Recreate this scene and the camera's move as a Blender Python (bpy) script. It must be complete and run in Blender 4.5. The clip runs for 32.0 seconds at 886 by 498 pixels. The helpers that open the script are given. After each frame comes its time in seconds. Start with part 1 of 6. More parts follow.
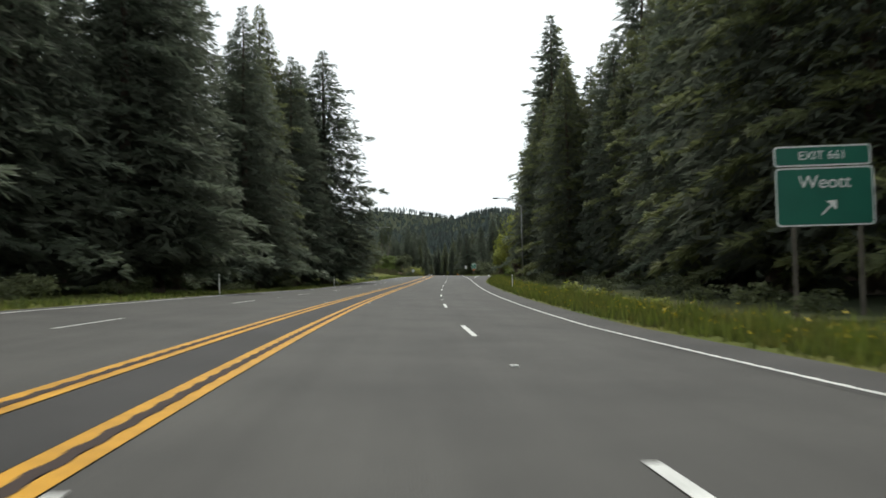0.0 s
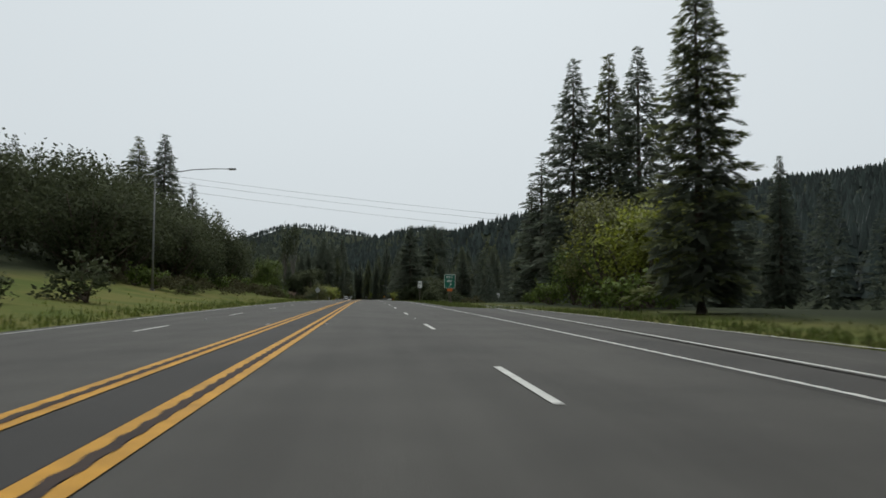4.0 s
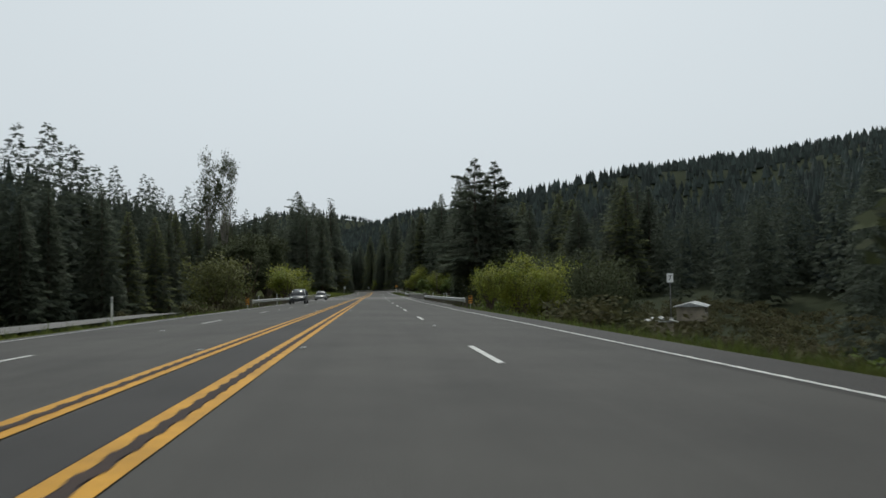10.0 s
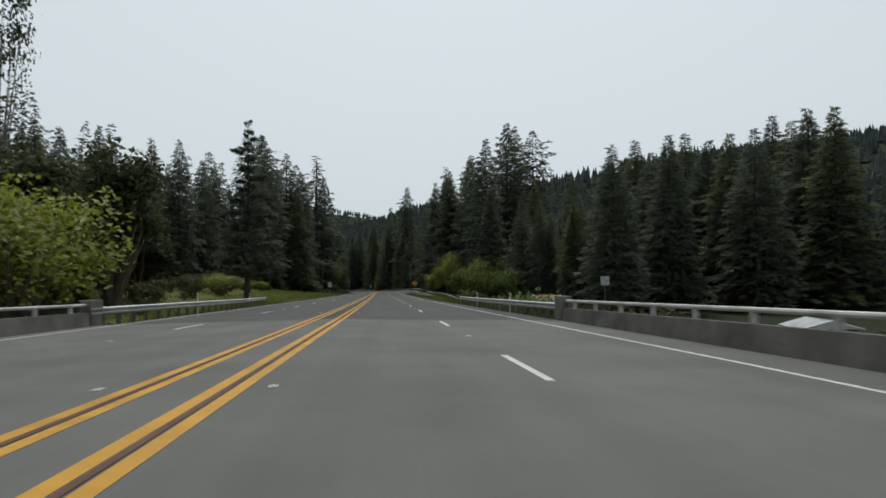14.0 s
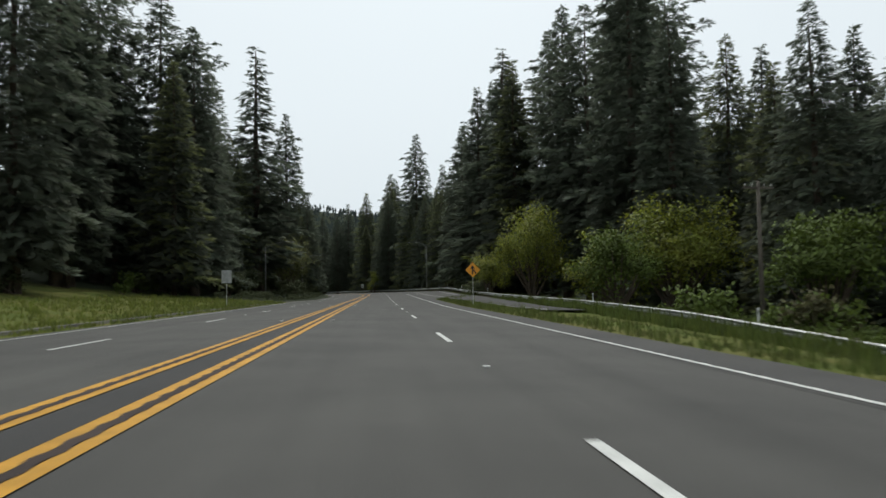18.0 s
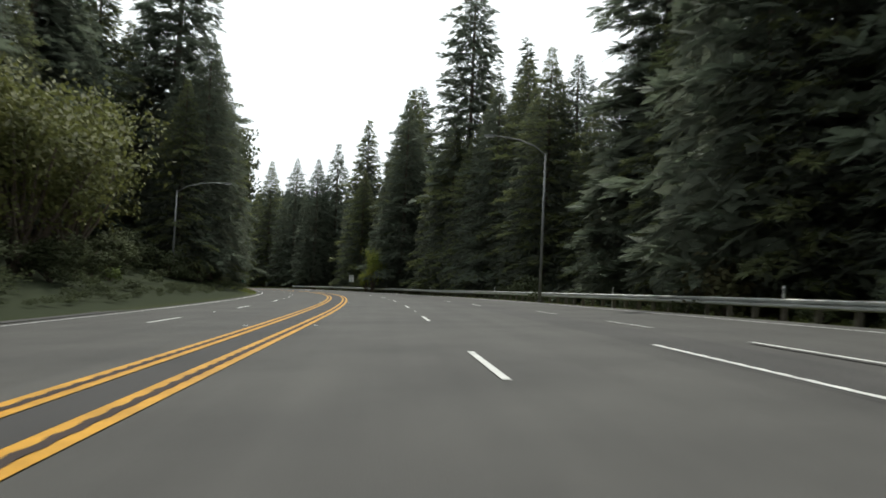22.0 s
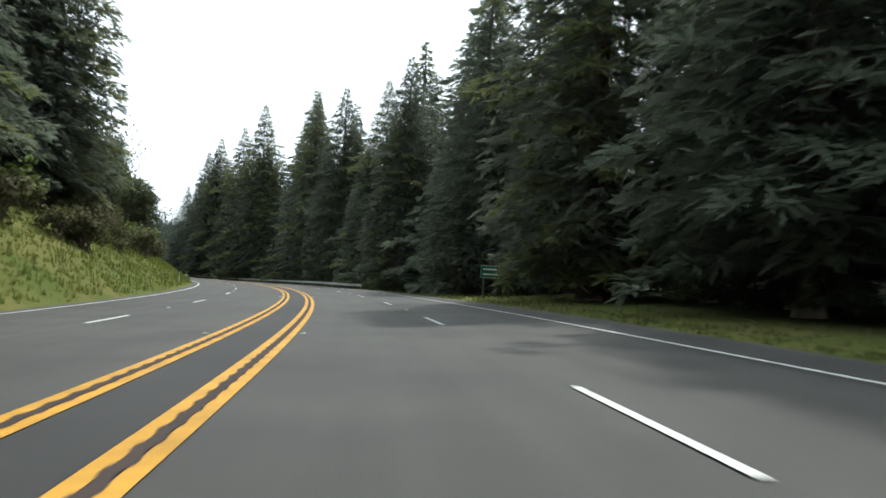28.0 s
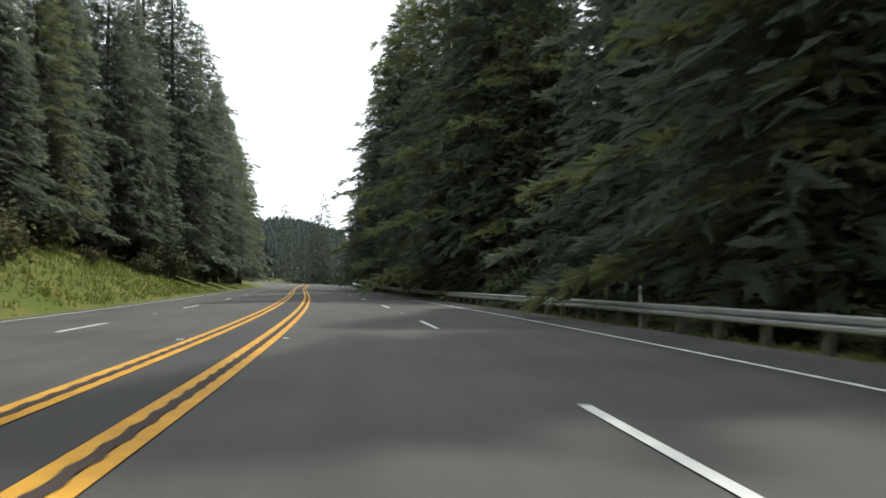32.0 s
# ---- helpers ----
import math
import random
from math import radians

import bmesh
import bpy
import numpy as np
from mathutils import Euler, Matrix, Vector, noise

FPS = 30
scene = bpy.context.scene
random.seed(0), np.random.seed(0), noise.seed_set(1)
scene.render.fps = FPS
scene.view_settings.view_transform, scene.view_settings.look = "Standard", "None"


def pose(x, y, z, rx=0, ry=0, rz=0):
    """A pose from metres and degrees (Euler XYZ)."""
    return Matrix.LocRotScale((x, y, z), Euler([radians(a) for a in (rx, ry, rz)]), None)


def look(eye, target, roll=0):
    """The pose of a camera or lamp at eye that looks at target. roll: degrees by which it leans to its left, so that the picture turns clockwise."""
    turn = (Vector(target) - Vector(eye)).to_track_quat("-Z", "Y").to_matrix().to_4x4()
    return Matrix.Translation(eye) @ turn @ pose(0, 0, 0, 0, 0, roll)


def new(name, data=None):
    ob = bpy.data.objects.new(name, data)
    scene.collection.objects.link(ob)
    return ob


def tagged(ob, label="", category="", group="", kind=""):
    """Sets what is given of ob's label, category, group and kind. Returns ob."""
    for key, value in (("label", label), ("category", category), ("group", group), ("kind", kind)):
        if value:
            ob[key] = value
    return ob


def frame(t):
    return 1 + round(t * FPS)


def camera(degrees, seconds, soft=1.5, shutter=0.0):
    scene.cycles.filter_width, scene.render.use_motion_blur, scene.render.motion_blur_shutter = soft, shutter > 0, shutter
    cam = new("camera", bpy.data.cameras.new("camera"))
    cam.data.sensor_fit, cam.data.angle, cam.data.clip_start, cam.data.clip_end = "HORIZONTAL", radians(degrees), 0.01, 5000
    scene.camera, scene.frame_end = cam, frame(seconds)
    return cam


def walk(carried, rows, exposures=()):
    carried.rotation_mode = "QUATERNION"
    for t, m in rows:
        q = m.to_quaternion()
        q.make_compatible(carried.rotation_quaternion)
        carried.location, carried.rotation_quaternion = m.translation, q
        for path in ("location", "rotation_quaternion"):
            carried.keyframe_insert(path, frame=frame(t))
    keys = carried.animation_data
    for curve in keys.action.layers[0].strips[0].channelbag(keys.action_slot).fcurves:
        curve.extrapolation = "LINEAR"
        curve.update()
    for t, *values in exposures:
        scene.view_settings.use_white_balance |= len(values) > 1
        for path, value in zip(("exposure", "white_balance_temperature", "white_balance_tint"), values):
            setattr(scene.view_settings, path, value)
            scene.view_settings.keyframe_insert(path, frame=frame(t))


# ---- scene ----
cam = camera(62.72, 32.0, soft=1.6, shutter=0.2)
PATH = [
    (0.0, 3.94, -15.19, 1.20, 91.76, 1.34, 0.88),
    (0.5, 2.68, 0.15, 1.01, 92.01, 2.04, -0.92),
    (1.0, 1.83, 15.56, 0.90, 92.26, 1.96, -2.37),
    (1.5, 1.27, 31.05, 0.85, 92.49, 1.51, -3.61),
    (2.0, 0.96, 46.61, 0.83, 92.71, 1.05, -4.53),
    (2.5, 0.84, 62.28, 0.85, 92.96, 0.59, -5.11),
    (3.0, 0.84, 78.06, 0.91, 93.23, 0.13, -5.38),
    (3.5, 0.89, 93.90, 1.00, 93.43, -0.21, -5.41),
    (4.0, 0.91, 109.72, 1.06, 93.47, -0.14, -5.31),
    (4.5, 0.86, 125.46, 1.10, 93.47, -0.08, -5.12),
    (5.0, 0.73, 141.05, 1.12, 93.39, -0.02, -4.99),
    (5.5, 0.53, 156.48, 1.12, 93.22, 0.04, -4.99),
    (6.0, 0.32, 171.86, 1.11, 93.06, 0.11, -5.02),
    (6.5, 0.11, 187.22, 1.08, 92.97, 0.24, -4.94),
    (7.0, -0.07, 202.60, 1.04, 92.91, 0.38, -4.86),
    (7.5, -0.25, 218.07, 0.98, 92.87, 0.53, -4.75),
    (8.0, -0.41, 233.59, 0.90, 92.81, 0.68, -4.66),
    (8.5, -0.54, 249.15, 0.79, 92.70, 0.83, -4.78),
    (9.0, -0.65, 264.72, 0.67, 92.60, 0.97, -4.97),
    (9.5, -0.72, 280.28, 0.52, 92.56, 1.09, -5.05),
    (10.0, -0.77, 295.76, 0.35, 92.53, 1.20, -5.07),
    (10.5, -0.87, 311.03, 0.18, 92.47, 1.31, -5.00),
    (11.0, -0.98, 326.14, -0.02, 92.42, 1.42, -4.92),
    (11.5, -1.10, 341.01, -0.22, 92.49, 1.53, -4.93),
    (12.0, -1.23, 355.92, -0.43, 92.60, 1.39, -4.94),
    (12.5, -1.39, 371.17, -0.62, 92.49, 1.16, -5.00),
    (13.0, -1.54, 386.69, -0.81, 92.37, 0.92, -5.10),
    (13.5, -1.66, 402.59, -1.00, 92.47, 0.68, -5.00),
    (14.0, -1.68, 418.62, -1.19, 92.60, 0.44, -4.81),
    (14.5, -1.60, 434.51, -1.37, 92.67, 0.32, -4.75),
    (15.0, -1.46, 450.33, -1.56, 92.72, 0.48, -4.76),
    (15.5, -1.32, 466.10, -1.75, 92.74, 0.65, -4.86),
    (16.0, -1.20, 481.85, -1.94, 92.75, 0.81, -4.97),
    (16.5, -1.14, 497.58, -2.12, 92.75, 0.98, -5.07),
    (17.0, -1.13, 513.31, -2.30, 92.74, 1.14, -5.11),
    (17.5, -1.17, 529.05, -2.47, 92.72, 1.08, -5.06),
    (18.0, -1.22, 544.77, -2.62, 92.68, 1.00, -4.95),
    (18.5, -1.26, 560.47, -2.78, 92.62, 0.92, -4.84),
    (19.0, -1.31, 576.16, -2.94, 92.57, 0.84, -4.76),
    (19.5, -1.38, 591.88, -3.09, 92.60, 0.76, -4.76),
    (20.0, -1.43, 607.55, -3.23, 92.66, 0.34, -4.82),
    (20.5, -1.48, 623.14, -3.34, 92.70, -0.42, -4.89),
    (21.0, -1.50, 638.68, -3.44, 92.74, -1.19, -4.92),
    (21.5, -1.45, 654.16, -3.52, 92.78, -1.95, -4.84),
    (22.0, -1.43, 669.60, -3.60, 92.80, -2.71, -4.78),
    (22.5, -1.59, 685.07, -3.69, 92.82, -3.46, -4.83),
    (23.0, -1.81, 700.44, -3.81, 92.80, -3.23, -4.43),
    (23.5, -2.11, 715.46, -3.91, 92.67, -3.01, -3.45),
    (24.0, -2.72, 730.46, -4.00, 92.54, -2.78, -1.90),
    (24.5, -3.81, 745.76, -4.11, 92.44, -2.56, 0.24),
    (25.0, -5.55, 761.06, -4.26, 92.37, -2.33, 2.88),
    (25.5, -8.11, 776.13, -4.43, 92.25, -2.28, 5.70),
    (26.0, -11.48, 790.96, -4.62, 92.09, -2.49, 8.50),
    (26.5, -15.63, 805.52, -4.84, 91.98, -2.70, 11.29),
    (27.0, -20.47, 819.78, -5.08, 91.88, -2.91, 13.66),
    (27.5, -25.82, 833.76, -5.32, 91.80, -3.12, 15.56),
    (28.0, -31.54, 847.51, -5.58, 91.76, -3.33, 17.26),
    (28.5, -37.61, 861.03, -5.87, 91.82, -3.11, 19.38),
    (29.0, -44.10, 874.32, -6.15, 91.86, -2.73, 21.64),
    (29.5, -51.06, 887.40, -6.44, 91.70, -2.34, 23.72),
    (30.0, -58.50, 900.22, -6.73, 91.53, -1.95, 25.86),
    (30.5, -66.39, 912.81, -7.01, 91.52, -1.57, 28.17),
    (31.0, -74.86, 925.04, -7.31, 91.51, -1.18, 30.59),
    (31.5, -83.99, 936.82, -7.61, 91.42, -0.74, 33.28),
    (32.0, -93.66, 948.16, -7.93, 91.32, -0.31, 35.95),
]
walk(cam, [(t, pose(x, y, z, rx, ry, rz)) for t, x, y, z, rx, ry, rz in PATH],
     exposures=[(0.0, 0.75, 6400, 6), (1.0, 0.65, 6400, 6), (2.0, 0.35, 6350, 6), (5.0, -0.05, 6300, 7), (8.0, -0.05, 6250, 6), (14.0, -0.05, 6200, 6), (17.0, 0.1, 6220, 6), (19.0, 0.38, 6300, 6), (21.0, 0.68, 6350, 6), (23.0, 1.05, 6420, 5), (25.0, 1.2, 6400, 5), (28.0, 1.35, 6050, 4), (29.0, 0.85, 6120, 4), (30.0, 0.76, 6150, 4), (31.0, 1.05, 6300, 5), (32.0, 1.25, 6350, 6)])

# ---- sky and sun: a bright, thin overcast with a veiled sun ahead ----
SUN_AZ, SUN_EL = radians(6), radians(58)
world = bpy.data.worlds.new("world")
scene.world = world
world.use_nodes = True
wt = world.node_tree
wt.nodes.clear()
w_out = wt.nodes.new("ShaderNodeOutputWorld")
w_bg = wt.nodes.new("ShaderNodeBackground")
w_sky = wt.nodes.new("ShaderNodeTexSky")
w_sky.sky_type, w_sky.sun_disc = "NISHITA", False
w_sky.sun_elevation, w_sky.sun_rotation = SUN_EL, SUN_AZ
w_sky.dust_density, w_sky.air_density = 6.0, 1.0
w_hsv = wt.nodes.new("ShaderNodeHueSaturation")
w_hsv.inputs["Saturation"].default_value = 0.10
w_mix = wt.nodes.new("ShaderNodeMix")
w_mix.data_type = "RGBA"
w_mix.inputs["Factor"].default_value = 0.8
w_mix.inputs[7].default_value = (6.6, 6.95, 7.2, 1)
wt.links.new(w_sky.outputs[0], w_hsv.inputs["Color"])
wt.links.new(w_hsv.outputs[0], w_mix.inputs[6])
wt.links.new(w_mix.outputs[2], w_bg.inputs["Color"])
w_bg.inputs["Strength"].default_value = 0.108
wt.links.new(w_bg.outputs[0], w_out.inputs[0])
sun_data = bpy.data.lights.new("sun", "SUN")
sun_data.energy, sun_data.angle, sun_data.color = 1.5, radians(1.3), (1.0, 0.95, 0.86)
sun = new("sun", sun_data)
sun.matrix_world = look((math.sin(SUN_AZ) * math.cos(SUN_EL), math.cos(SUN_AZ) * math.cos(SUN_EL), math.sin(SUN_EL)), (0, 0, 0))

# ---- materials ----
def material(name, base, rough=0.8, metal=0.0, spec=0.4, vary=0.25, scale=1.0, fine=40.0, bump=0.2, tint=None, island=0.0, per_object=0.0, trans=0.0, lace=0.0):
    """Two scales of noise over a base colour, with fine relief; island/per_object: how far pieces differ from one another."""
    m = bpy.data.materials.new(name)
    m.use_nodes = True
    nt = m.node_tree
    b = nt.nodes["Principled BSDF"]
    b.inputs["Roughness"].default_value, b.inputs["Metallic"].default_value = rough, metal
    b.inputs["Specular IOR Level"].default_value = spec
    co = nt.nodes.new("ShaderNodeTexCoord")
    n1, n2 = nt.nodes.new("ShaderNodeTexNoise"), nt.nodes.new("ShaderNodeTexNoise")
    n1.inputs["Scale"].default_value, n2.inputs["Scale"].default_value = scale, fine
    n1.inputs["Detail"].default_value, n2.inputs["Detail"].default_value = 5, 3
    for nn in (n1, n2):
        nt.links.new(co.outputs["Object"], nn.inputs["Vector"])
    tint = tint or tuple(c * 0.55 for c in base)
    mx = nt.nodes.new("ShaderNodeMix")
    mx.data_type = "RGBA"
    mx.inputs[6].default_value, mx.inputs[7].default_value = (*base, 1), (*tint, 1)
    ramp = nt.nodes.new("ShaderNodeMapRange")
    ramp.inputs["From Min"].default_value, ramp.inputs["From Max"].default_value = 0.35, 0.7
    nt.links.new(n1.outputs[0], ramp.inputs["Value"])
    nt.links.new(ramp.outputs[0], mx.inputs["Factor"])
    hs = nt.nodes.new("ShaderNodeHueSaturation")
    nt.links.new(mx.outputs[2], hs.inputs["Color"])
    val = nt.nodes.new("ShaderNodeMath")
    val.operation = "MULTIPLY_ADD"
    val.inputs[1].default_value, val.inputs[2].default_value = vary * 2, 1 - vary
    nt.links.new(n2.outputs[0], val.inputs[0])
    last = val.outputs[0]
    if island or per_object:
        src = nt.nodes.new("ShaderNodeNewGeometry").outputs["Random Per Island"] if island else nt.nodes.new("ShaderNodeObjectInfo").outputs["Random"]
        ad = nt.nodes.new("ShaderNodeMath")
        ad.operation = "MULTIPLY_ADD"
        k = island or per_object
        ad.inputs[1].default_value, ad.inputs[2].default_value = 2 * k, 1 - k
        nt.links.new(src, ad.inputs[0])
        mu = nt.nodes.new("ShaderNodeMath")
        mu.operation = "MULTIPLY"
        nt.links.new(last, mu.inputs[0])
        nt.links.new(ad.outputs[0], mu.inputs[1])
        last = mu.outputs[0]
    nt.links.new(last, hs.inputs["Value"])
    nt.links.new(hs.outputs[0], b.inputs["Base Color"])
    if bump:
        bp = nt.nodes.new("ShaderNodeBump")
        bp.inputs["Strength"].default_value = bump
        bp.inputs["Distance"].default_value = 0.02
        nt.links.new(n2.outputs[0], bp.inputs["Height"])
        nt.links.new(bp.outputs[0], b.inputs["Normal"])
    if trans:
        tr = nt.nodes.new("ShaderNodeBsdfTranslucent")
        nt.links.new(hs.outputs[0], tr.inputs["Color"])
        ms = nt.nodes.new("ShaderNodeMixShader")
        ms.inputs[0].default_value = trans
        nt.links.new(b.outputs[0], ms.inputs[1])
        nt.links.new(tr.outputs[0], ms.inputs[2])
        nt.links.new(ms.outputs[0], nt.nodes["Material Output"].inputs[0])
    if lace:
        # twigs leave the axis of a spray at a slant on both sides, with uneven gaps and frayed ends
        def calc(op, a, b, c=0.0):
            nd = nt.nodes.new("ShaderNodeMath")
            nd.operation = op
            for i, x in enumerate((a, b, c)):
                if isinstance(x, (int, float)):
                    nd.inputs[i].default_value = x
                else:
                    nt.links.new(x, nd.inputs[i])
            return nd.outputs[0]
        uvn, sep = nt.nodes.new("ShaderNodeUVMap"), nt.nodes.new("ShaderNodeSeparateXYZ")
        uvn.uv_map = "lane"
        nt.links.new(uvn.outputs[0], sep.inputs[0])
        off = calc("ABSOLUTE", calc("MULTIPLY_ADD", sep.outputs[1], 2.0, -1.0), 0.0)
        rand = nt.nodes.new("ShaderNodeNewGeometry").outputs["Random Per Island"]
        along = calc("MULTIPLY_ADD", rand, 97.0, calc("MULTIPLY", calc("MULTIPLY_ADD", off, -0.3, sep.outputs[0]), 19.0))
        twig, fray = nt.nodes.new("ShaderNodeTexNoise"), nt.nodes.new("ShaderNodeTexNoise")
        twig.noise_dimensions = "1D"
        twig.inputs["Scale"].default_value, twig.inputs["Detail"].default_value = 1.0, 1
        nt.links.new(along, twig.inputs["W"])
        fray.inputs["Scale"].default_value, fray.inputs["Detail"].default_value, fray.inputs["Roughness"].default_value = lace, 2, 0.6
        nt.links.new(co.outputs["Object"], fray.inputs["Vector"])
        edge = calc("MULTIPLY_ADD", calc("SUBTRACT", twig.outputs[0], 0.5), 1.3, calc("MULTIPLY", off, 0.35))
        edge = calc("MULTIPLY_ADD", calc("SUBTRACT", fray.outputs[0], 0.5), 2.2, edge)
        out = nt.nodes["Material Output"]
        leaf = out.inputs[0].links[0].from_socket
        gap, lm = nt.nodes.new("ShaderNodeBsdfTransparent"), nt.nodes.new("ShaderNodeMixShader")
        nt.links.new(calc("GREATER_THAN", edge, 0.27), lm.inputs[0])
        nt.links.new(leaf, lm.inputs[1])
        nt.links.new(gap.outputs[0], lm.inputs[2])
        nt.links.new(lm.outputs[0], out.inputs[0])
    return m


def asphalt_material(name, base, tint, wear):
    """Road surface: aggregate grain, long stains along the lanes, faint wheel tracks (uv = metres across, metres along)."""
    m = material(name, base, 0.85, 0, 0.3, 0.3, 0.35, 60, 0.35, tint)
    nt = m.node_tree
    hs = next(n for n in nt.nodes if n.type == "HUE_SAT")
    uv = nt.nodes.new("ShaderNodeUVMap")
    uv.uv_map = "lane"
    mp = nt.nodes.new("ShaderNodeMapping")
    mp.inputs["Scale"].default_value = (1.4, 0.03, 1)
    no = nt.nodes.new("ShaderNodeTexNoise")
    no.inputs["Scale"].default_value, no.inputs["Detail"].default_value = 1.0, 4
    nt.links.new(uv.outputs[0], mp.inputs[0])
    nt.links.new(mp.outputs[0], no.inputs["Vector"])
    ml = nt.nodes.new("ShaderNodeMath")
    ml.operation = "MULTIPLY_ADD"
    ml.inputs[1].default_value, ml.inputs[2].default_value = wear, 1 - wear * 0.5
    nt.links.new(no.outputs[0], ml.inputs[0])
    m2 = nt.nodes.new("ShaderNodeMath")
    m2.operation = "MULTIPLY"
    old = hs.inputs["Value"].links[0].from_socket
    nt.links.new(old, m2.inputs[0])
    nt.links.new(ml.outputs[0], m2.inputs[1])
    nt.links.new(m2.outputs[0], hs.inputs["Value"])
    return m


def striped_paint(name, base, pitch):
    """Road paint over milled ribs: bars of worn paint across the stripe."""
    m = material(name, base, 0.7, 0, 0.3, 0.25, 1.5, 50, 0.2, tuple(c * 0.7 for c in base))
    nt = m.node_tree
    hs = next(n for n in nt.nodes if n.type == "HUE_SAT")
    uv = nt.nodes.new("ShaderNodeUVMap")
    uv.uv_map = "lane"
    wv = nt.nodes.new("ShaderNodeTexWave")
    wv.bands_direction = "Y"
    wv.inputs["Scale"].default_value = 0.314 / pitch
    wv.inputs["Distortion"].default_value, wv.inputs["Detail"].default_value = 0.6, 2
    nt.links.new(uv.outputs[0], wv.inputs["Vector"])
    ml = nt.nodes.new("ShaderNodeMath")
    ml.operation = "MULTIPLY_ADD"
    ml.inputs[1].default_value, ml.inputs[2].default_value = 0.16, 0.88
    nt.links.new(wv.outputs[1], ml.inputs[0])
    m2 = nt.nodes.new("ShaderNodeMath")
    m2.operation = "MULTIPLY"
    nt.links.new(hs.inputs["Value"].links[0].from_socket, m2.inputs[0])
    nt.links.new(ml.outputs[0], m2.inputs[1])
    nt.links.new(m2.outputs[0], hs.inputs["Value"])
    return m


M_ASPHALT = asphalt_material("asphalt", (0.067, 0.064, 0.0585), (0.047, 0.0448, 0.0415), 0.6)
M_SHOULDER = asphalt_material("shoulder_asphalt", (0.056, 0.053, 0.05), (0.04, 0.038, 0.036), 0.35)
M_DECK = asphalt_material("deck_concrete", (0.125, 0.121, 0.112), (0.092, 0.089, 0.082), 0.4)

M_MEDIAN = asphalt_material("median_asphalt", (0.042, 0.04, 0.039), (0.03, 0.029, 0.028), 0.3)
M_RAMP = asphalt_material("ramp_asphalt", (0.15, 0.145, 0.135), (0.11, 0.107, 0.1), 0.3)
M_YELLOW = striped_paint("yellow_road_paint", (0.54, 0.275, 0.022), 0.3)
M_TAR = material("crack_tar", (0.04, 0.039, 0.038), 0.6, vary=0.3, fine=12, bump=0.1)
M_SEAL = material("rusty_seal", (0.13, 0.06, 0.035), 0.9, fine=25, vary=0.4)
M_RIB = material("milled_groove", (0.04, 0.025, 0.02), 0.9, fine=25, vary=0.4)
M_WHITE = material("white_road_paint", (0.6, 0.6, 0.57), 0.7, vary=0.3, scale=2, fine=30, tint=(0.42, 0.42, 0.4))
M_GRASS = material("grass_blades", (0.14, 0.18, 0.028), 0.8, vary=0.3, island=0.35, bump=0, trans=0.3, tint=(0.15, 0.15, 0.04))
M_DRYGRASS = material("roadside_weeds", (0.085, 0.115, 0.028), 0.8, vary=0.3, island=0.35, bump=0, trans=0.3, tint=(0.1, 0.12, 0.025))
M_VERGE = material("verge_blades", (0.1, 0.12, 0.032), 0.8, vary=0.3, island=0.35, bump=0, trans=0.3, tint=(0.115, 0.115, 0.045))
M_FLOWER = material("yellow_flowers", (0.55, 0.42, 0.02), 0.7, vary=0.2, island=0.3, bump=0, trans=0.3)
M_NEEDLE = material("conifer_needles", (0.118, 0.14, 0.096), 0.75, spec=0.3, vary=0.28, fine=5, island=0.12, bump=0, trans=0.5, scale=0.15, tint=(0.095, 0.113, 0.08), lace=17.0)
# sunlit needles as a colour: a brighter, yellower copy of the plain ones
M_NEEDLE_SUN_TONE = material("conifer_needles_sun_tone", (0.15, 0.165, 0.066), 0.75, spec=0.3, vary=0.28, fine=5, island=0.15, bump=0, trans=0.5, scale=0.15, tint=(0.108, 0.122, 0.06), lace=17.0)
# needles darkened in colour for the shade inside a crown
M_NEEDLE_INNER_SHADE = material("inner_bough_shade", (0.108, 0.122, 0.088), 0.9, spec=0.2, vary=0.28, fine=4, island=0.12, bump=0, trans=0.55, scale=0.2, tint=(0.09, 0.1, 0.074), lace=17.0)
# darker needle copy: the backlit look of the deep wood is in the colour
M_NEEDLE_DEEP_SHADE = material("deep_wood_shade_needles", (0.078, 0.094, 0.068), 0.85, spec=0.2, vary=0.35, fine=3, island=0.15, bump=0, trans=0.45, scale=0.1, tint=(0.062, 0.074, 0.055), lace=11.0)
# a slight blue in this base colour stands in for distance haze
M_FARWOOD = material("far_conifers_haze_tint", (0.045, 0.06, 0.052), 0.9, vary=0.3, island=0.4, bump=0, scale=0.02)
M_BARK = material("bark", (0.10, 0.075, 0.055), 0.9, vary=0.4, scale=1.2, fine=8, bump=0.8)
M_PALEBARK = material("pale_bark", (0.2, 0.18, 0.15), 0.8, vary=0.3, scale=0.8, fine=6, bump=0.5)
M_LEAF_DARK = material("oak_leaves", (0.075, 0.088, 0.044), 0.85, spec=0.15, vary=0.3, island=0.15, bump=0, trans=0.35, scale=0.3)
M_LEAF_GREEN = material("shrub_leaves", (0.105, 0.145, 0.03), 0.75, spec=0.2, vary=0.3, island=0.4, bump=0, trans=0.3, scale=0.4)
M_LEAF_OLIVE = material("olive_leaves", (0.13, 0.135, 0.045), 0.7, spec=0.3, vary=0.3, island=0.35, bump=0, trans=0.4, scale=0.4, tint=(0.09, 0.1, 0.035))
M_LEAF_YELLOW = material("spring_leaves", (0.2, 0.21, 0.032), 0.6, vary=0.25, island=0.4, bump=0, trans=0.5, scale=0.4, tint=(0.17, 0.21, 0.03))
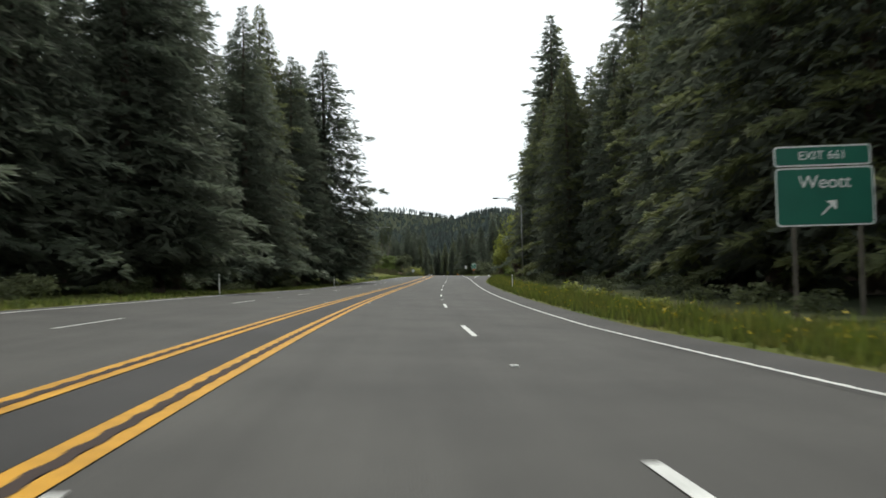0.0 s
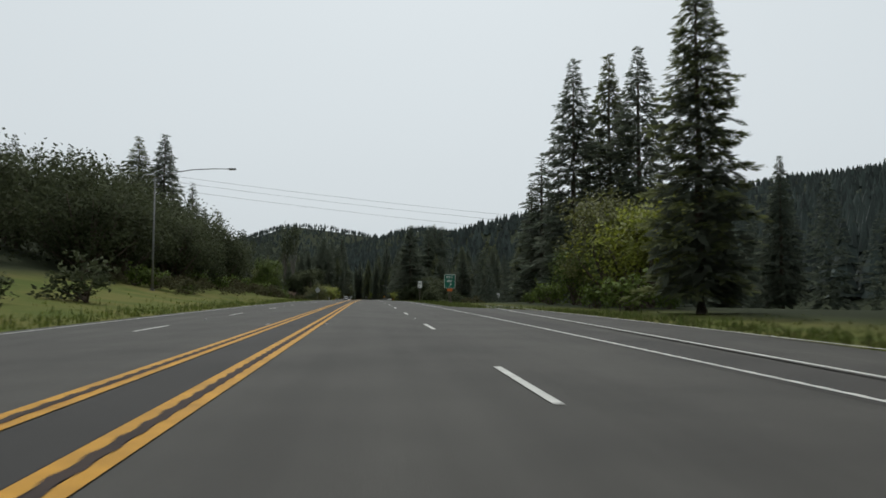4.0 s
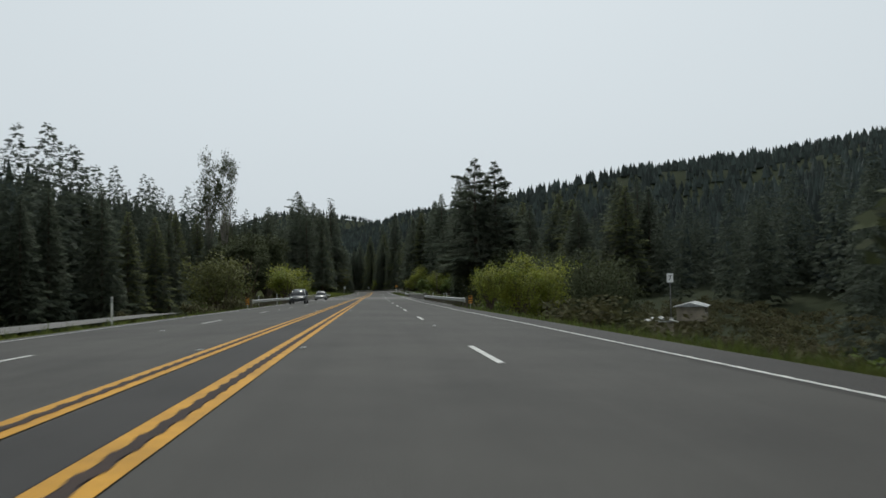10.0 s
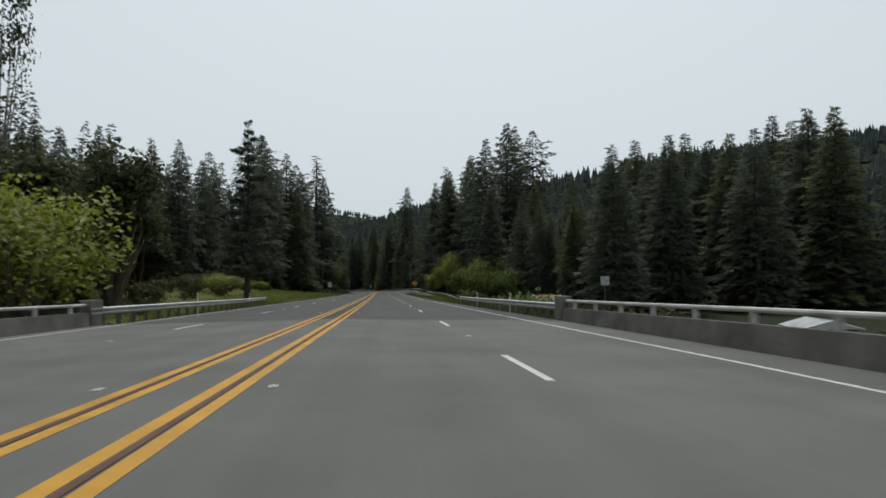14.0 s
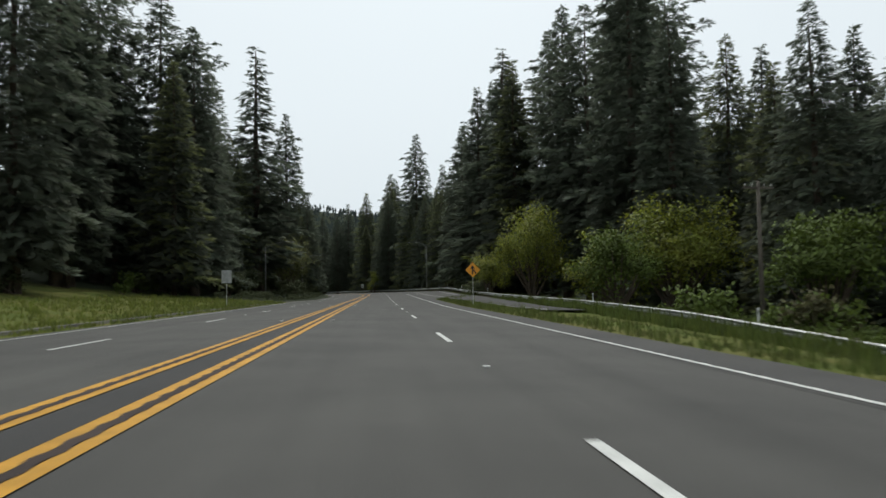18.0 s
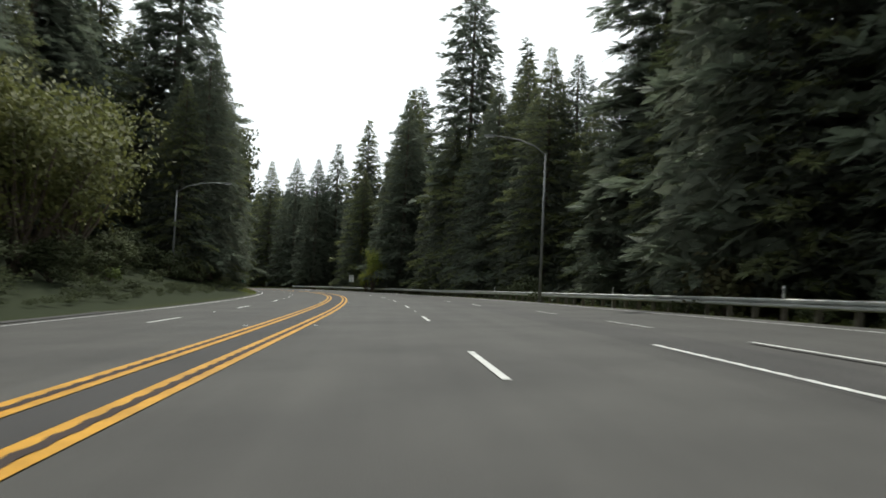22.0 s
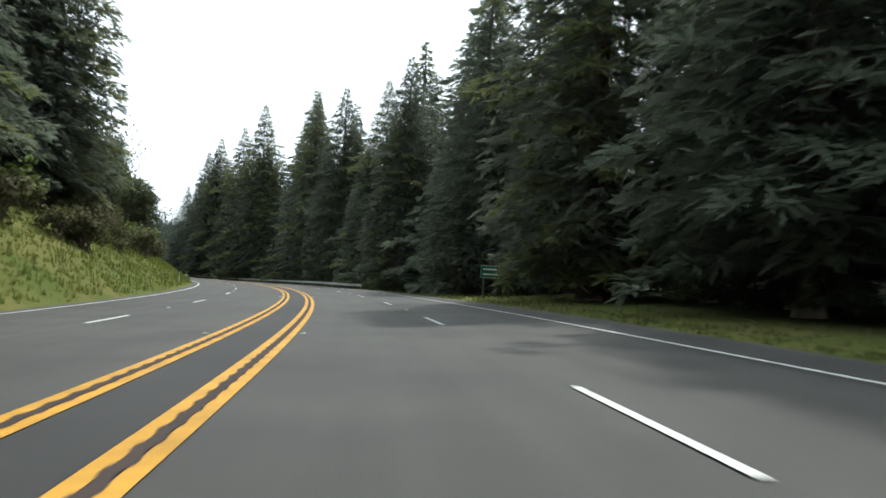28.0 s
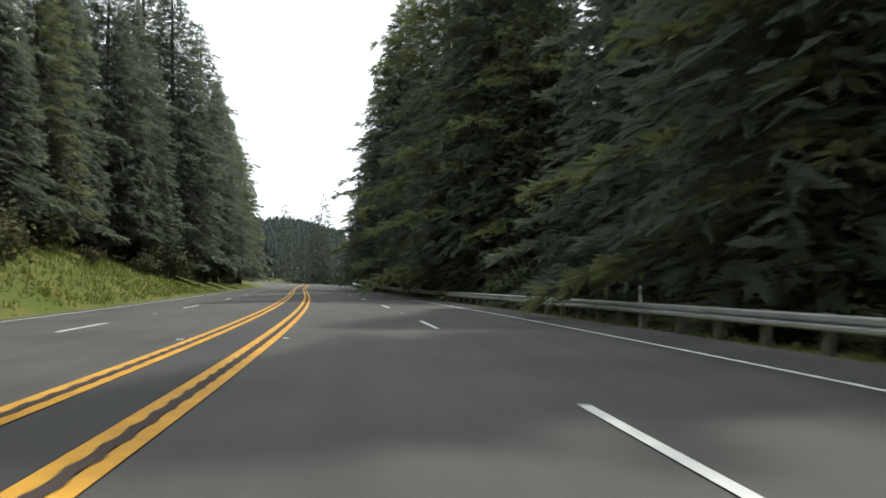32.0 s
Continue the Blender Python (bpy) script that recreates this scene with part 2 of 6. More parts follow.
M_LEAF_BROWN = material("brushy_leaves", (0.078, 0.08, 0.038), 0.85, spec=0.12, vary=0.3, island=0.35, bump=0, trans=0.3, scale=0.4, tint=(0.075, 0.065, 0.036))
M_LEAF_PINK = material("pink_blossom", (0.27, 0.19, 0.15), 0.7, vary=0.3, island=0.4, bump=0, trans=0.3)
M_STEEL = material("galvanised_steel", (0.5, 0.51, 0.5), 0.45, 0.8, 0.5, 0.2, 1.5, 30, 0.1, (0.38, 0.385, 0.38))
M_PIPE = material("painted_rail_pipe", (0.5, 0.49, 0.46), 0.5, 0.3, vary=0.2, scale=1.2, fine=25, bump=0.1)
M_POSTWOOD = material("weathered_post", (0.13, 0.112, 0.09), 0.9, vary=0.35, scale=2, fine=20, bump=0.5)
M_CONCRETE = material("weathered_concrete", (0.17, 0.16, 0.14), 0.9, vary=0.3, scale=0.7, fine=14, bump=0.4, tint=(0.075, 0.07, 0.06))
M_PALEKERB = material("pale_concrete", (0.34, 0.33, 0.3), 0.9, vary=0.35, scale=0.9, fine=12, bump=0.4, tint=(0.12, 0.115, 0.1))
M_SIGN_GREEN = material("green_sign_sheet", (0.01, 0.13, 0.085), 0.5, vary=0.08, scale=1, fine=20, bump=0, tint=(0.009, 0.11, 0.075))
M_SIGN_WHITE = material("white_sign_sheet", (0.8, 0.8, 0.78), 0.5, vary=0.08, bump=0, tint=(0.7, 0.7, 0.68))
M_SIGN_BLACK = material("black_sign_ink", (0.02, 0.02, 0.02), 0.5, vary=0.1, bump=0)
M_SIGN_YELLOW = material("amber_sign_sheet", (0.72, 0.30, 0.02), 0.5, vary=0.08, bump=0, tint=(0.62, 0.26, 0.02))
M_SIGN_ORANGE = material("orange_sign_sheet", (0.6, 0.13, 0.02), 0.5, vary=0.08, bump=0)
M_ALU = material("bare_sign_back", (0.42, 0.43, 0.43), 0.5, 0.5, vary=0.12, bump=0, scale=2)
M_WHITEPAINT = material("white_marker", (0.75, 0.75, 0.72), 0.6, vary=0.1, bump=0)
M_POLE = material("lamp_pole_steel", (0.24, 0.24, 0.235), 0.6, 0.5, vary=0.15, scale=0.8, fine=20, bump=0.1)
M_WIRE = material("wire", (0.05, 0.05, 0.05), 0.6, bump=0)
M_ROOF_BROWN = material("brown_roofing", (0.33, 0.22, 0.13), 0.9, vary=0.3, scale=0.8, fine=12, bump=0.5)
M_ROOF_WHITE = material("white_metal_roof", (0.5, 0.51, 0.52), 0.45, vary=0.1, scale=0.5, fine=10, bump=0.1)
M_SIDING = material("house_siding", (0.3, 0.26, 0.2), 0.85, vary=0.2, scale=0.8, fine=10, bump=0.3)
M_GLASS = material("dark_glass", (0.015, 0.018, 0.02), 0.08, 0, 0.6, vary=0.1, bump=0)
M_CAR_DARK = material("dark_metallic_paint", (0.05, 0.053, 0.057), 0.28, 0.4, 0.6, vary=0.05, bump=0)
M_CAR_SILVER = material("silver_paint", (0.3, 0.3, 0.29), 0.3, 0.5, 0.6, vary=0.05, bump=0)
M_CAR_WHITE = material("white_car_paint", (0.5, 0.52, 0.55), 0.3, 0.1, 0.6, vary=0.05, bump=0)
M_RUBBER = material("tyre_rubber", (0.02, 0.02, 0.02), 0.85, vary=0.2, bump=0)
M_CHROME = material("chrome", (0.6, 0.6, 0.6), 0.2, 0.9, vary=0.05, bump=0)
M_HEADLIGHT = material("headlight_lens", (0.7, 0.7, 0.68), 0.15, 0, 0.6, vary=0.05, bump=0)


def ground_material():
    """Turf beside the road, leaf litter with tree shade in its dark colour; the cover attribute says which lies where.
    """
    m = material("ground_cover", (0.075, 0.096, 0.024), 0.95, spec=0.05, vary=0.35, scale=0.25, fine=6, bump=0.6, tint=(0.13, 0.12, 0.04))
    nt = m.node_tree
    b = nt.nodes["Principled BSDF"]
    hs = next(n for n in nt.nodes if n.type == "HUE_SAT")
    at = nt.nodes.new("ShaderNodeAttribute")
    at.attribute_name = "cover"
    mx = nt.nodes.new("ShaderNodeMix")
    mx.data_type = "RGBA"
    nt.links.new(at.outputs["Fac"], mx.inputs["Factor"])
    nt.links.new(hs.outputs[0], mx.inputs[6])
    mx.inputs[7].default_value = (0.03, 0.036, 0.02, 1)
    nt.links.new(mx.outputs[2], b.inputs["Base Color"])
    return m


M_GROUND = ground_material()

# ---- the road's line: curvature (1/km), grade (%) and cross fall (degrees) along its length ----
KAPPA = [-3.05, -1.81, -0.75, -0.01, 0.31, 0.04, -0.16, 0.05, -0.01, -0.01, 0.09, -0.38, 0.06, 0.14, -0.06, 0.12, -0.1, -0.07, -0.06,
         1.88, 3.35, 3.51, 1.77, 2.49, 3.17, 2.98, 1.44, 0.04, -0.49, -0.59, -0.51, -0.39, -0.29]
GRADE = [-1.55, -0.47, 0.51, 0.01, -0.39, -0.98, -1.42, -1.21, -1.13, -1.03, -1.0, -0.75, -0.54, -1.45, -1.85, -1.86, -2.11, -2.17, -2.03, -1.85, -1.66]
CROSS = [1.01, -2.83, -0.34, -0.68, -1.5, -2.12, -0.83, -1.72, -1.28, 2.9, 1.63, 2.83, 0.6, -1.91, -0.86, -0.41, -0.24]
SS = np.arange(-900.0, 3601.0, 1.0)
KN, GN, BN = np.arange(-40, 1241, 40.0), np.arange(-40, 1241, 64.0), np.arange(-80, 1281, 85.0)
kk = np.interp(SS, KN, KAPPA) * 1e-3 * ((SS > -120) & (SS < 1300)) + 5e-3 * ((SS > 1125) & (SS < 1205)) - 5e-3 * ((SS > 1205) & (SS < 1285))
gg = np.interp(SS, GN, GRADE) * 1e-2 * np.clip((1700 - SS) / 400, 0, 1)
TH = np.concatenate([[0], np.cumsum((kk[1:] + kk[:-1]) / 2)])
TH -= np.interp(100.0, SS, TH)
MID = (TH[1:] + TH[:-1]) / 2
CX = np.concatenate([[0], np.cumsum(-np.sin(MID))])
CY = np.concatenate([[0], np.cumsum(np.cos(MID))])
CZ = np.concatenate([[0], np.cumsum((gg[1:] + gg[:-1]) / 2)])
for a in (CX, CY, CZ):
    a -= np.interp(0.0, SS, a)
FAR_N = np.array([math.cos(0.25), math.sin(0.25)])


def smooth(x, a, b):
    u = np.clip((np.asarray(x, float) - a) / (b - a), 0, 1)
    return u * u * (3 - 2 * u)


def plan(s, lat):
    """World x, y of a place s metres along the road and lat metres to the right of its middle."""
    s, lat = np.asarray(s, float), np.asarray(lat, float)
    th = np.interp(s, SS, TH)
    near = np.clip(lat, -60, 60)
    far = lat - near
    x = np.interp(s, SS, CX) + near * np.cos(th) + far * FAR_N[0]
    y = np.interp(s, SS, CY) + near * np.sin(th) + far * FAR_N[1]
    return x, y


def surface(s, lat):
    """Height of the pavement: crowned on the straights, banked in the bends."""
    s, lat = np.asarray(s, float), np.asarray(lat, float)
    b = np.interp(s, BN, CROSS)
    left = b + (np.maximum(b, 1.0) - b) * smooth(s, 20, 80)
    return np.interp(s, SS, CZ) + np.where(lat > 0, np.tan(np.radians(b)), np.tan(np.radians(left))) * np.clip(lat, -14, 17)


def edge_right(s):
    """Pavement edge: shoulder, exit taper, merging lane."""
    s = np.asarray(s, float)
    return 9.4 + 4.9 * smooth(s, 70, 150) * (1 - smooth(s, 160, 172)) + 6.0 * smooth(s, 628, 650) * (1 - smooth(s, 690, 850)) + 0.6 * smooth(s, 850, 880)


def edge_left(s):
    s = np.asarray(s, float)
    return -8.6 - 1.2 * smooth(s, 20, 60) * (1 - smooth(s, 90, 120)) - 2.0 * smooth(s, 250, 290) * (1 - smooth(s, 300, 318))


DK = np.array([0, 3, 8, 15, 28, 50, 90, 150, 300, 600, 1100, 1800, 3200.0])
RIGHT_S = [-60, 100, 180, 206, 250, 397.9, 398.6, 448, 449, 528, 545, 570, 600, 640, 820, 895, 945, 1100]
RIGHT_H = [[0, .1, .4, .8, 1.5, 3, 6], [0, 0, .2, .5, 1, 2, 4], [0, 0, .02, .1, -.3, -1, -2], [0, 0, .05, .15, -.4, -1.5, -2], [0, -.3, -1.2, -2.5, -4, -5, -5],
           [0, -.8, -3.2, -6, -8, -8, -7], [-6, -7, -8, -8, -8, -8, -7], [-6, -7, -8, -8, -8, -8, -7], [0, -.8, -3, -6, -8, -8, -6],
           [0, -.3, -1.4, -2.2, -3, -4, -3], [0, -.3, -1.45, -2.2, -3, -4, -3], [0, -.2, -.85, -1.8, -3, -4, -3], [0, -.05, -.12, -1.2, -2.6, -3, -1], [0, -.1, -.4, -1.3, -2.5, -2, 2], [0, -.15, -.8, -2, -3, -2, 5],
           [0, .3, .9, 1.6, 3, 5, 12], [0, -.3, -1.5, -3, -4, -3, 4], [0, -.3, -1.5, -3, -4, -3, 4]]
LEFT_S = [-60, 90, 170, 240, 300, 397.9, 398.6, 448, 449, 560, 680, 760, 860, 960, 1100]
LEFT_H = [[0, .1, .3, .6, 1.5, 3, 6], [0, .1, .3, .8, 2, 4, 8], [0, .2, .9, 2.2, 5, 10, 18], [0, .2, 1, 2.6, 6, 12, 22], [0, 0, .3, 1, 4, 10, 25],
          [0, -.8, -3, -6, -7, -5, 8], [-6, -7, -8, -8, -7, -5, 8], [-6, -7, -8, -8, -7, -5, 8], [0, -.5, -1.5, -2, -2, 2, 16],
          [0, .2, .6, 1.3, 2.6, 6, 18], [0, .2, .6, 1.2, 4, 10, 22], [0, .6, 2, 4.5, 10, 16, 28], [0, 1.6, 4.4, 8, 13.5, 20, 32],
          [0, 2.1, 5.0, 8.0, 12.4, 18, 30], [0, .6, 2, 4, 8, 14, 28]]
FAR_RIGHT, FAR_LEFT = [6, 47, 150, 230, 218, 188], [24, 38, 57, 68, 78, 88]


def FADE(s):
    """The side ridges sink towards the head of the valley."""
    return 1 - 0.5 * smooth(s, 1100, 1900)


def ground(s, lat):
    """Height of the land: verges, banks and cuttings beside the road, wooded hills beyond."""
    s, lat = np.atleast_1d(np.asarray(s, float)), np.atleast_1d(np.asarray(lat, float))
    s, lat = np.broadcast_arrays(s, lat)
    out = np.empty(s.shape)
    for side, ks, hs, far in ((1, RIGHT_S, RIGHT_H, FAR_RIGHT), (-1, LEFT_S, LEFT_H, FAR_LEFT)):
        e = edge_right(s) if side > 0 else edge_left(s)
        d = np.maximum((lat - e) * side, 0)
        tab = np.array([h + far for h in hs], float)
        cols = np.stack([np.interp(s, ks, tab[:, j]) * (1 if j < 8 else FADE(s)) for j in range(len(DK))], -1)
        i = np.clip(np.searchsorted(DK, d, "right") - 1, 0, len(DK) - 2)
        u = (d - DK[i]) / (DK[i + 1] - DK[i])
        lo = np.take_along_axis(cols, i[..., None], -1)[..., 0]
        hi = np.take_along_axis(cols, i[..., None] + 1, -1)[..., 0]
        m = (lat * side >= 0)
        out[m] = (surface(s, e) + lo + (hi - lo) * u)[m]
    x, y = plan(s, lat)
    far = smooth(np.abs(lat), 60, 300)
    out = out + far * (10 * np.sin(x / 130 + 1) * np.cos(y / 170) + 5 * np.sin(x / 47) * np.sin(y / 61))
    out = out + smooth(s, 1500, 2400) * (32 + 20 * np.sin(x / 210 + 0.6) + 10 * np.sin(x / 90))
    # the last hill that closes the valley
    out = out + 20 * np.exp(-((x - 120) / 130) ** 2 - ((y - 1950) / 380) ** 2)
    return out + 172 * np.exp(-((x + 280) / 350) ** 2 - ((y - 3200) / 500) ** 2)


def at(s, lat, dz=0.0):
    x, y = plan(s, lat)
    return Vector((float(x), float(y), float(ground(s, lat)[0]) + dz))


def on_road(s, lat, dz=0.0):
    x, y = plan(s, lat)
    return Vector((float(x), float(y), float(surface(s, lat)) + dz))


def heading(s):
    return float(np.interp(s, SS, TH))


def facing(p, s, turn=0.0, scale=1.0):
    """A pose at p with local y along the road at s."""
    return Matrix.Translation(p) @ Matrix.Rotation(heading(s) + radians(turn), 4, "Z") @ Matrix.Diagonal((scale, scale, scale, 1))


# ---- mesh helpers ----
def mesh_of(name, verts, faces, mat, uv=None, shade=False):
    me = bpy.data.meshes.new(name)
    me.from_pydata([tuple(v) for v in verts], [], [tuple(f) for f in faces])
    if mat:
        me.materials.append(mat)
    if uv is not None:
        lay = me.uv_layers.new(name="lane")
        idx = np.empty(len(me.loops), int)
        me.loops.foreach_get("vertex_index", idx)
        lay.data.foreach_set("uv", np.asarray(uv, float)[idx].ravel())
    if shade:
        me.polygons.foreach_set("use_smooth", [True] * len(me.polygons))
    me.update()
    return me


def soften(me, N, amount=0.7):
    """Lean the shading of foliage towards the crown's rounded form; N: outward direction at each vertex."""
    fn = np.empty(len(me.polygons) * 3)
    me.polygons.foreach_get("normal", fn)
    first = np.empty(len(me.polygons), int)
    me.polygons.foreach_get("loop_start", first)
    li = np.empty(len(me.loops), int)
    me.loops.foreach_get("vertex_index", li)
    fn = fn.reshape(-1, 3)
    flip = np.nonzero((fn * N[li[first]]).sum(1) < 0)[0]
    for i in flip:
        me.polygons[i].flip()
    fn[flip] *= -1
    out = np.array(N, float)
    me.loops.foreach_get("vertex_index", li)
    face = np.repeat(np.arange(len(first)), np.diff(np.append(first, len(li))))
    out[li] = out[li] * amount + fn[face] * (1 - amount)
    out /= np.linalg.norm(out, axis=1, keepdims=True) + 1e-9
    me.normals_split_custom_set_from_vertices(out.tolist())
    return me


def part(name, bm, mat, parent, label="", smooth_faces=False):
    """Links a bmesh (or a mesh) as one mesh object under a thing or a part."""
    if isinstance(bm, bmesh.types.BMesh):
        me = bpy.data.meshes.new(name)
        if smooth_faces:
            for f in bm.faces:
                f.smooth = True
        bm.to_mesh(me)
        bm.free()
        me.materials.append(mat)
    else:
        me = bm
    ob = new(name, me)
    ob.parent = parent
    if label:
        tagged(ob, label)
    return ob


def thing(name, m, label, category, group="", kind=""):
    ob = new(name)
    ob.matrix_basis = m
    return tagged(ob, label, category, group, kind)


def box(bm, x0, x1, y0, y1, z0, z1, bevel=0.0):
    r = bmesh.ops.create_cube(bm, size=1)
    vs = r["verts"]
    for v in vs:
        v.co = Vector(((x0 + x1) / 2 + v.co.x * (x1 - x0), (y0 + y1) / 2 + v.co.y * (y1 - y0), (z0 + z1) / 2 + v.co.z * (z1 - z0)))
    if bevel:
        es = list({e for v in vs for e in v.link_edges})
        bmesh.ops.bevel(bm, geom=es, offset=bevel, segments=2, affect="EDGES", profile=0.7)
    return bm


def boxed(*args, bevel=0.01):
    return box(bmesh.new(), *args, bevel=bevel)


def tube(bm, pts, radii, sides=8):
    """A tapering tube through pts."""
    rings = []
    for i, p in enumerate(pts):
        p = Vector(p)
        d = (Vector(pts[min(i + 1, len(pts) - 1)]) - Vector(pts[max(i - 1, 0)])).normalized()
        q = d.to_track_quat("Z", "Y")
        rings.append([bm.verts.new(p + q @ Vector((math.cos(a) * radii[i], math.sin(a) * radii[i], 0))) for a in [2 * math.pi * k / sides for k in range(sides)]])
    for a, b in zip(rings[:-1], rings[1:]):
        for k in range(sides):
            f = bm.faces.new((a[k], a[(k + 1) % sides], b[(k + 1) % sides], b[k]))
            f.smooth = True
    bm.faces.new(rings[0][::-1])
    bm.faces.new(rings[-1])
    return bm


def ribbon(s0, s1, lats, dz, step=2.0, thick=0.0):
    """Verts, faces, uv of a strip along the road; lats: functions of s or numbers, from left to right."""
    s = np.linspace(s0, s1, max(2, int((s1 - s0) / step) + 1))
    cols = [np.broadcast_to(l(s) if callable(l) else np.asarray(l, float), s.shape) for l in lats]
    v, uv = [], []
    for c in cols:
        x, y = plan(s, c)
        v.append(np.stack([x, y, surface(s, c) + dz], -1))
        uv.append(np.stack([c, s], -1))
    n, k = len(s), len(cols)
    v, uv = np.concatenate(v), np.concatenate(uv)
    f = [(j * n + i, (j + 1) * n + i, (j + 1) * n + i + 1, j * n + i + 1) for j in range(k - 1) for i in range(n - 1)]
    return v, f, uv


def strip(name, s0, s1, lats, dz, mat, parent=None, step=2.0, label=""):
    v, f, uv = ribbon(s0, s1, lats, dz, step)
    ob = new(name, mesh_of(name, v, f, mat, uv))
    if parent:
        ob.parent = parent
        if label:
            tagged(ob, label)
    return ob


# ---- the land: one sheet to the horizon ----
def build_ground():
    st = np.concatenate([np.linspace(-800, -120, 18), np.arange(-100, 1300, 6.0), np.linspace(1320, 3500, 60)])
    st = np.sort(np.concatenate([st, [398.4, 398.6, 447.9, 448.1]]))
    dd = np.concatenate([[0.02, 1, 2, 3, 4.5, 6, 8, 11, 15, 20, 28, 38, 50, 68, 90, 120], np.linspace(150, 1100, 24), [1400, 1800, 2400, 3200]])
    er, el = edge_right(st), edge_left(st)
    cols, zs, cov = [], [], []
    for d in dd[::-1]:
        cols.append(el - d)
    for fr in (0.96, 0.5):
        cols.append(el * fr)
    for fr in (0.5, 0.96):
        cols.append(er * fr)
    for d in dd:
        cols.append(er + d)
    n = len(st)
    verts = []
    for c in cols:
        inside = (c > el) & (c < er)
        z = np.where(inside, surface(st, c) - 0.35, ground(st, c) - 0.05)
        gap = (st > 398.5) & (st < 448)
        z = np.where(inside & gap, surface(st, c) - 7.5, z)
        x, y = plan(st, c)
        verts.append(np.stack([x, y, z], -1))
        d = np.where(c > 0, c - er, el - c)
        # left side, 642 to 745: dark cover runs up to the road, painting its shade
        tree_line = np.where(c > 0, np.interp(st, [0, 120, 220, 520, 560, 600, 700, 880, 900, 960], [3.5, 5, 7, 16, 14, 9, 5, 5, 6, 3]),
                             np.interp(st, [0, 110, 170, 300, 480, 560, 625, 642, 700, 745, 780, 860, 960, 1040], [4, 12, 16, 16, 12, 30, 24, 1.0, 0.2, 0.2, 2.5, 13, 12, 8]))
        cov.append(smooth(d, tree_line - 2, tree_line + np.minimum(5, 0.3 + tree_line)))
    verts = np.concatenate(verts)
    faces = [(j * n + i, (j + 1) * n + i, (j + 1) * n + i + 1, j * n + i + 1) for j in range(len(cols) - 1) for i in range(n - 1)]
    me = mesh_of("ground", verts, faces, M_GROUND, shade=True)
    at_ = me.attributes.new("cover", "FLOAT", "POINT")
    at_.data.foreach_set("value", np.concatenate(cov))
    return tagged(new("ground", me), "grassy verges and leaf-littered forest floor, its shade painted dark, rolling up to wooded hills", "ground", kind="structure")


build_ground()

# ---- the road ----
road = tagged(strip("road", -200, 1500, [edge_left, -7.9, -4.3, -1.2, 0.0, 1.2, 4.3, 7.9, edge_right], 0.0, M_ASPHALT), "four-lane grey asphalt highway with worn wheel tracks", "road", kind="structure")
strip("shoulder", -200, 1500, [7.75, 9.35], 0.004, M_SHOULDER, road, label="darker paved shoulder")
strip("shoulder", -200, 1500, [-8.55, -7.7], 0.004, M_SHOULDER, road, label="darker paved shoulder")
flare = lambda s: np.interp(s, [636, 655, 670, 688, 706], [-8.5, -10.6, -11.6, -11.2, -8.5])
strip("shoulder", 637, 705, [flare, -8.5], 0.03, M_SHOULDER, road, label="paved turnout beside the lane")
strip("pavement_edge", 640, 702, [lambda s: flare(s) - 0.1, lambda s: flare(s) + 0.04], 0.05, M_CONCRETE, road, label="pale concrete edge of the turnout")
half_gap = lambda s: np.interp(s, [-40, 40, 392, 406, 672, 704], [0.7, 0.65, 0.65, 0.5, 0.5, 0.64])
strip("median", -200, 1500, [lambda s: 0.23 - half_gap(s), 0.0, lambda s: half_gap(s) - 0.23], 0.004, M_MEDIAN, road, label="dark strip between the double yellow lines")
strip("bridge_deck", 405, 448, [-8.7, -4, 0, 4, 9.3], 0.008, M_DECK, road, label="paler concrete bridge deck")
zig = lambda s: 2 * np.abs((np.asarray(s) / 0.6) % 1 * 2 - 1) - 1
for sd in (-1, 1):
    strip("milled_groove", -20, 404, [lambda s: sd * half_gap(s) - 0.058 + 0.036 * zig(s), lambda s: sd * half_gap(s) + 0.058 + 0.036 * zig(s + 0.1)], 0.016, M_RIB, road, step=0.15)
    strip("seal_line", 404, 448, [lambda s: sd * half_gap(s) - 0.03, lambda s: sd * half_gap(s) + 0.03], 0.016, M_SEAL, road, label="rusty seal between the yellow lines on the bridge")
    strip("milled_groove", 448, 1100, [lambda s: sd * half_gap(s) - 0.058 + 0.036 * zig(s), lambda s: sd * half_gap(s) + 0.058 + 0.036 * zig(s + 0.1)], 0.016, M_RIB, road, step=0.15)
    for k in (-1, 1):
        strip("yellow_line", -200, 1500, [lambda s: sd * half_gap(s) + k * 0.13 - 0.075, lambda s: sd * half_gap(s) + k * 0.13 + 0.075], 0.012, M_YELLOW, road, step=1.5)
for s0 in (404.9, 447.55):
    strip("expansion_joint", s0, s0 + 0.14, [-8.7, -4, 0, 4, 9.3], 0.010, M_RIB, road, step=0.2, label="dark joint at the end of the bridge deck")
strip("edge_line", -60, 683, [7.9, lambda s: 8.01 + 0.022 * zig(s)], 0.012, M_WHITE, road, step=0.15)
strip("edge_line", 800, 1090, [7.9, lambda s: 8.01 + 0.022 * zig(s)], 0.012, M_WHITE, road, step=0.15)
strip("edge_line", 1090, 1500, [7.9, 8.02], 0.012, M_WHITE, road, step=1.5)
strip("edge_line", -200, 1500, [-7.97, -7.85], 0.012, M_WHITE, road, step=1.5)



def phase(s):
    return 0.0 if s < 318 else 3.5 if s < 452 else 5.34 if s < 836 else 6.3


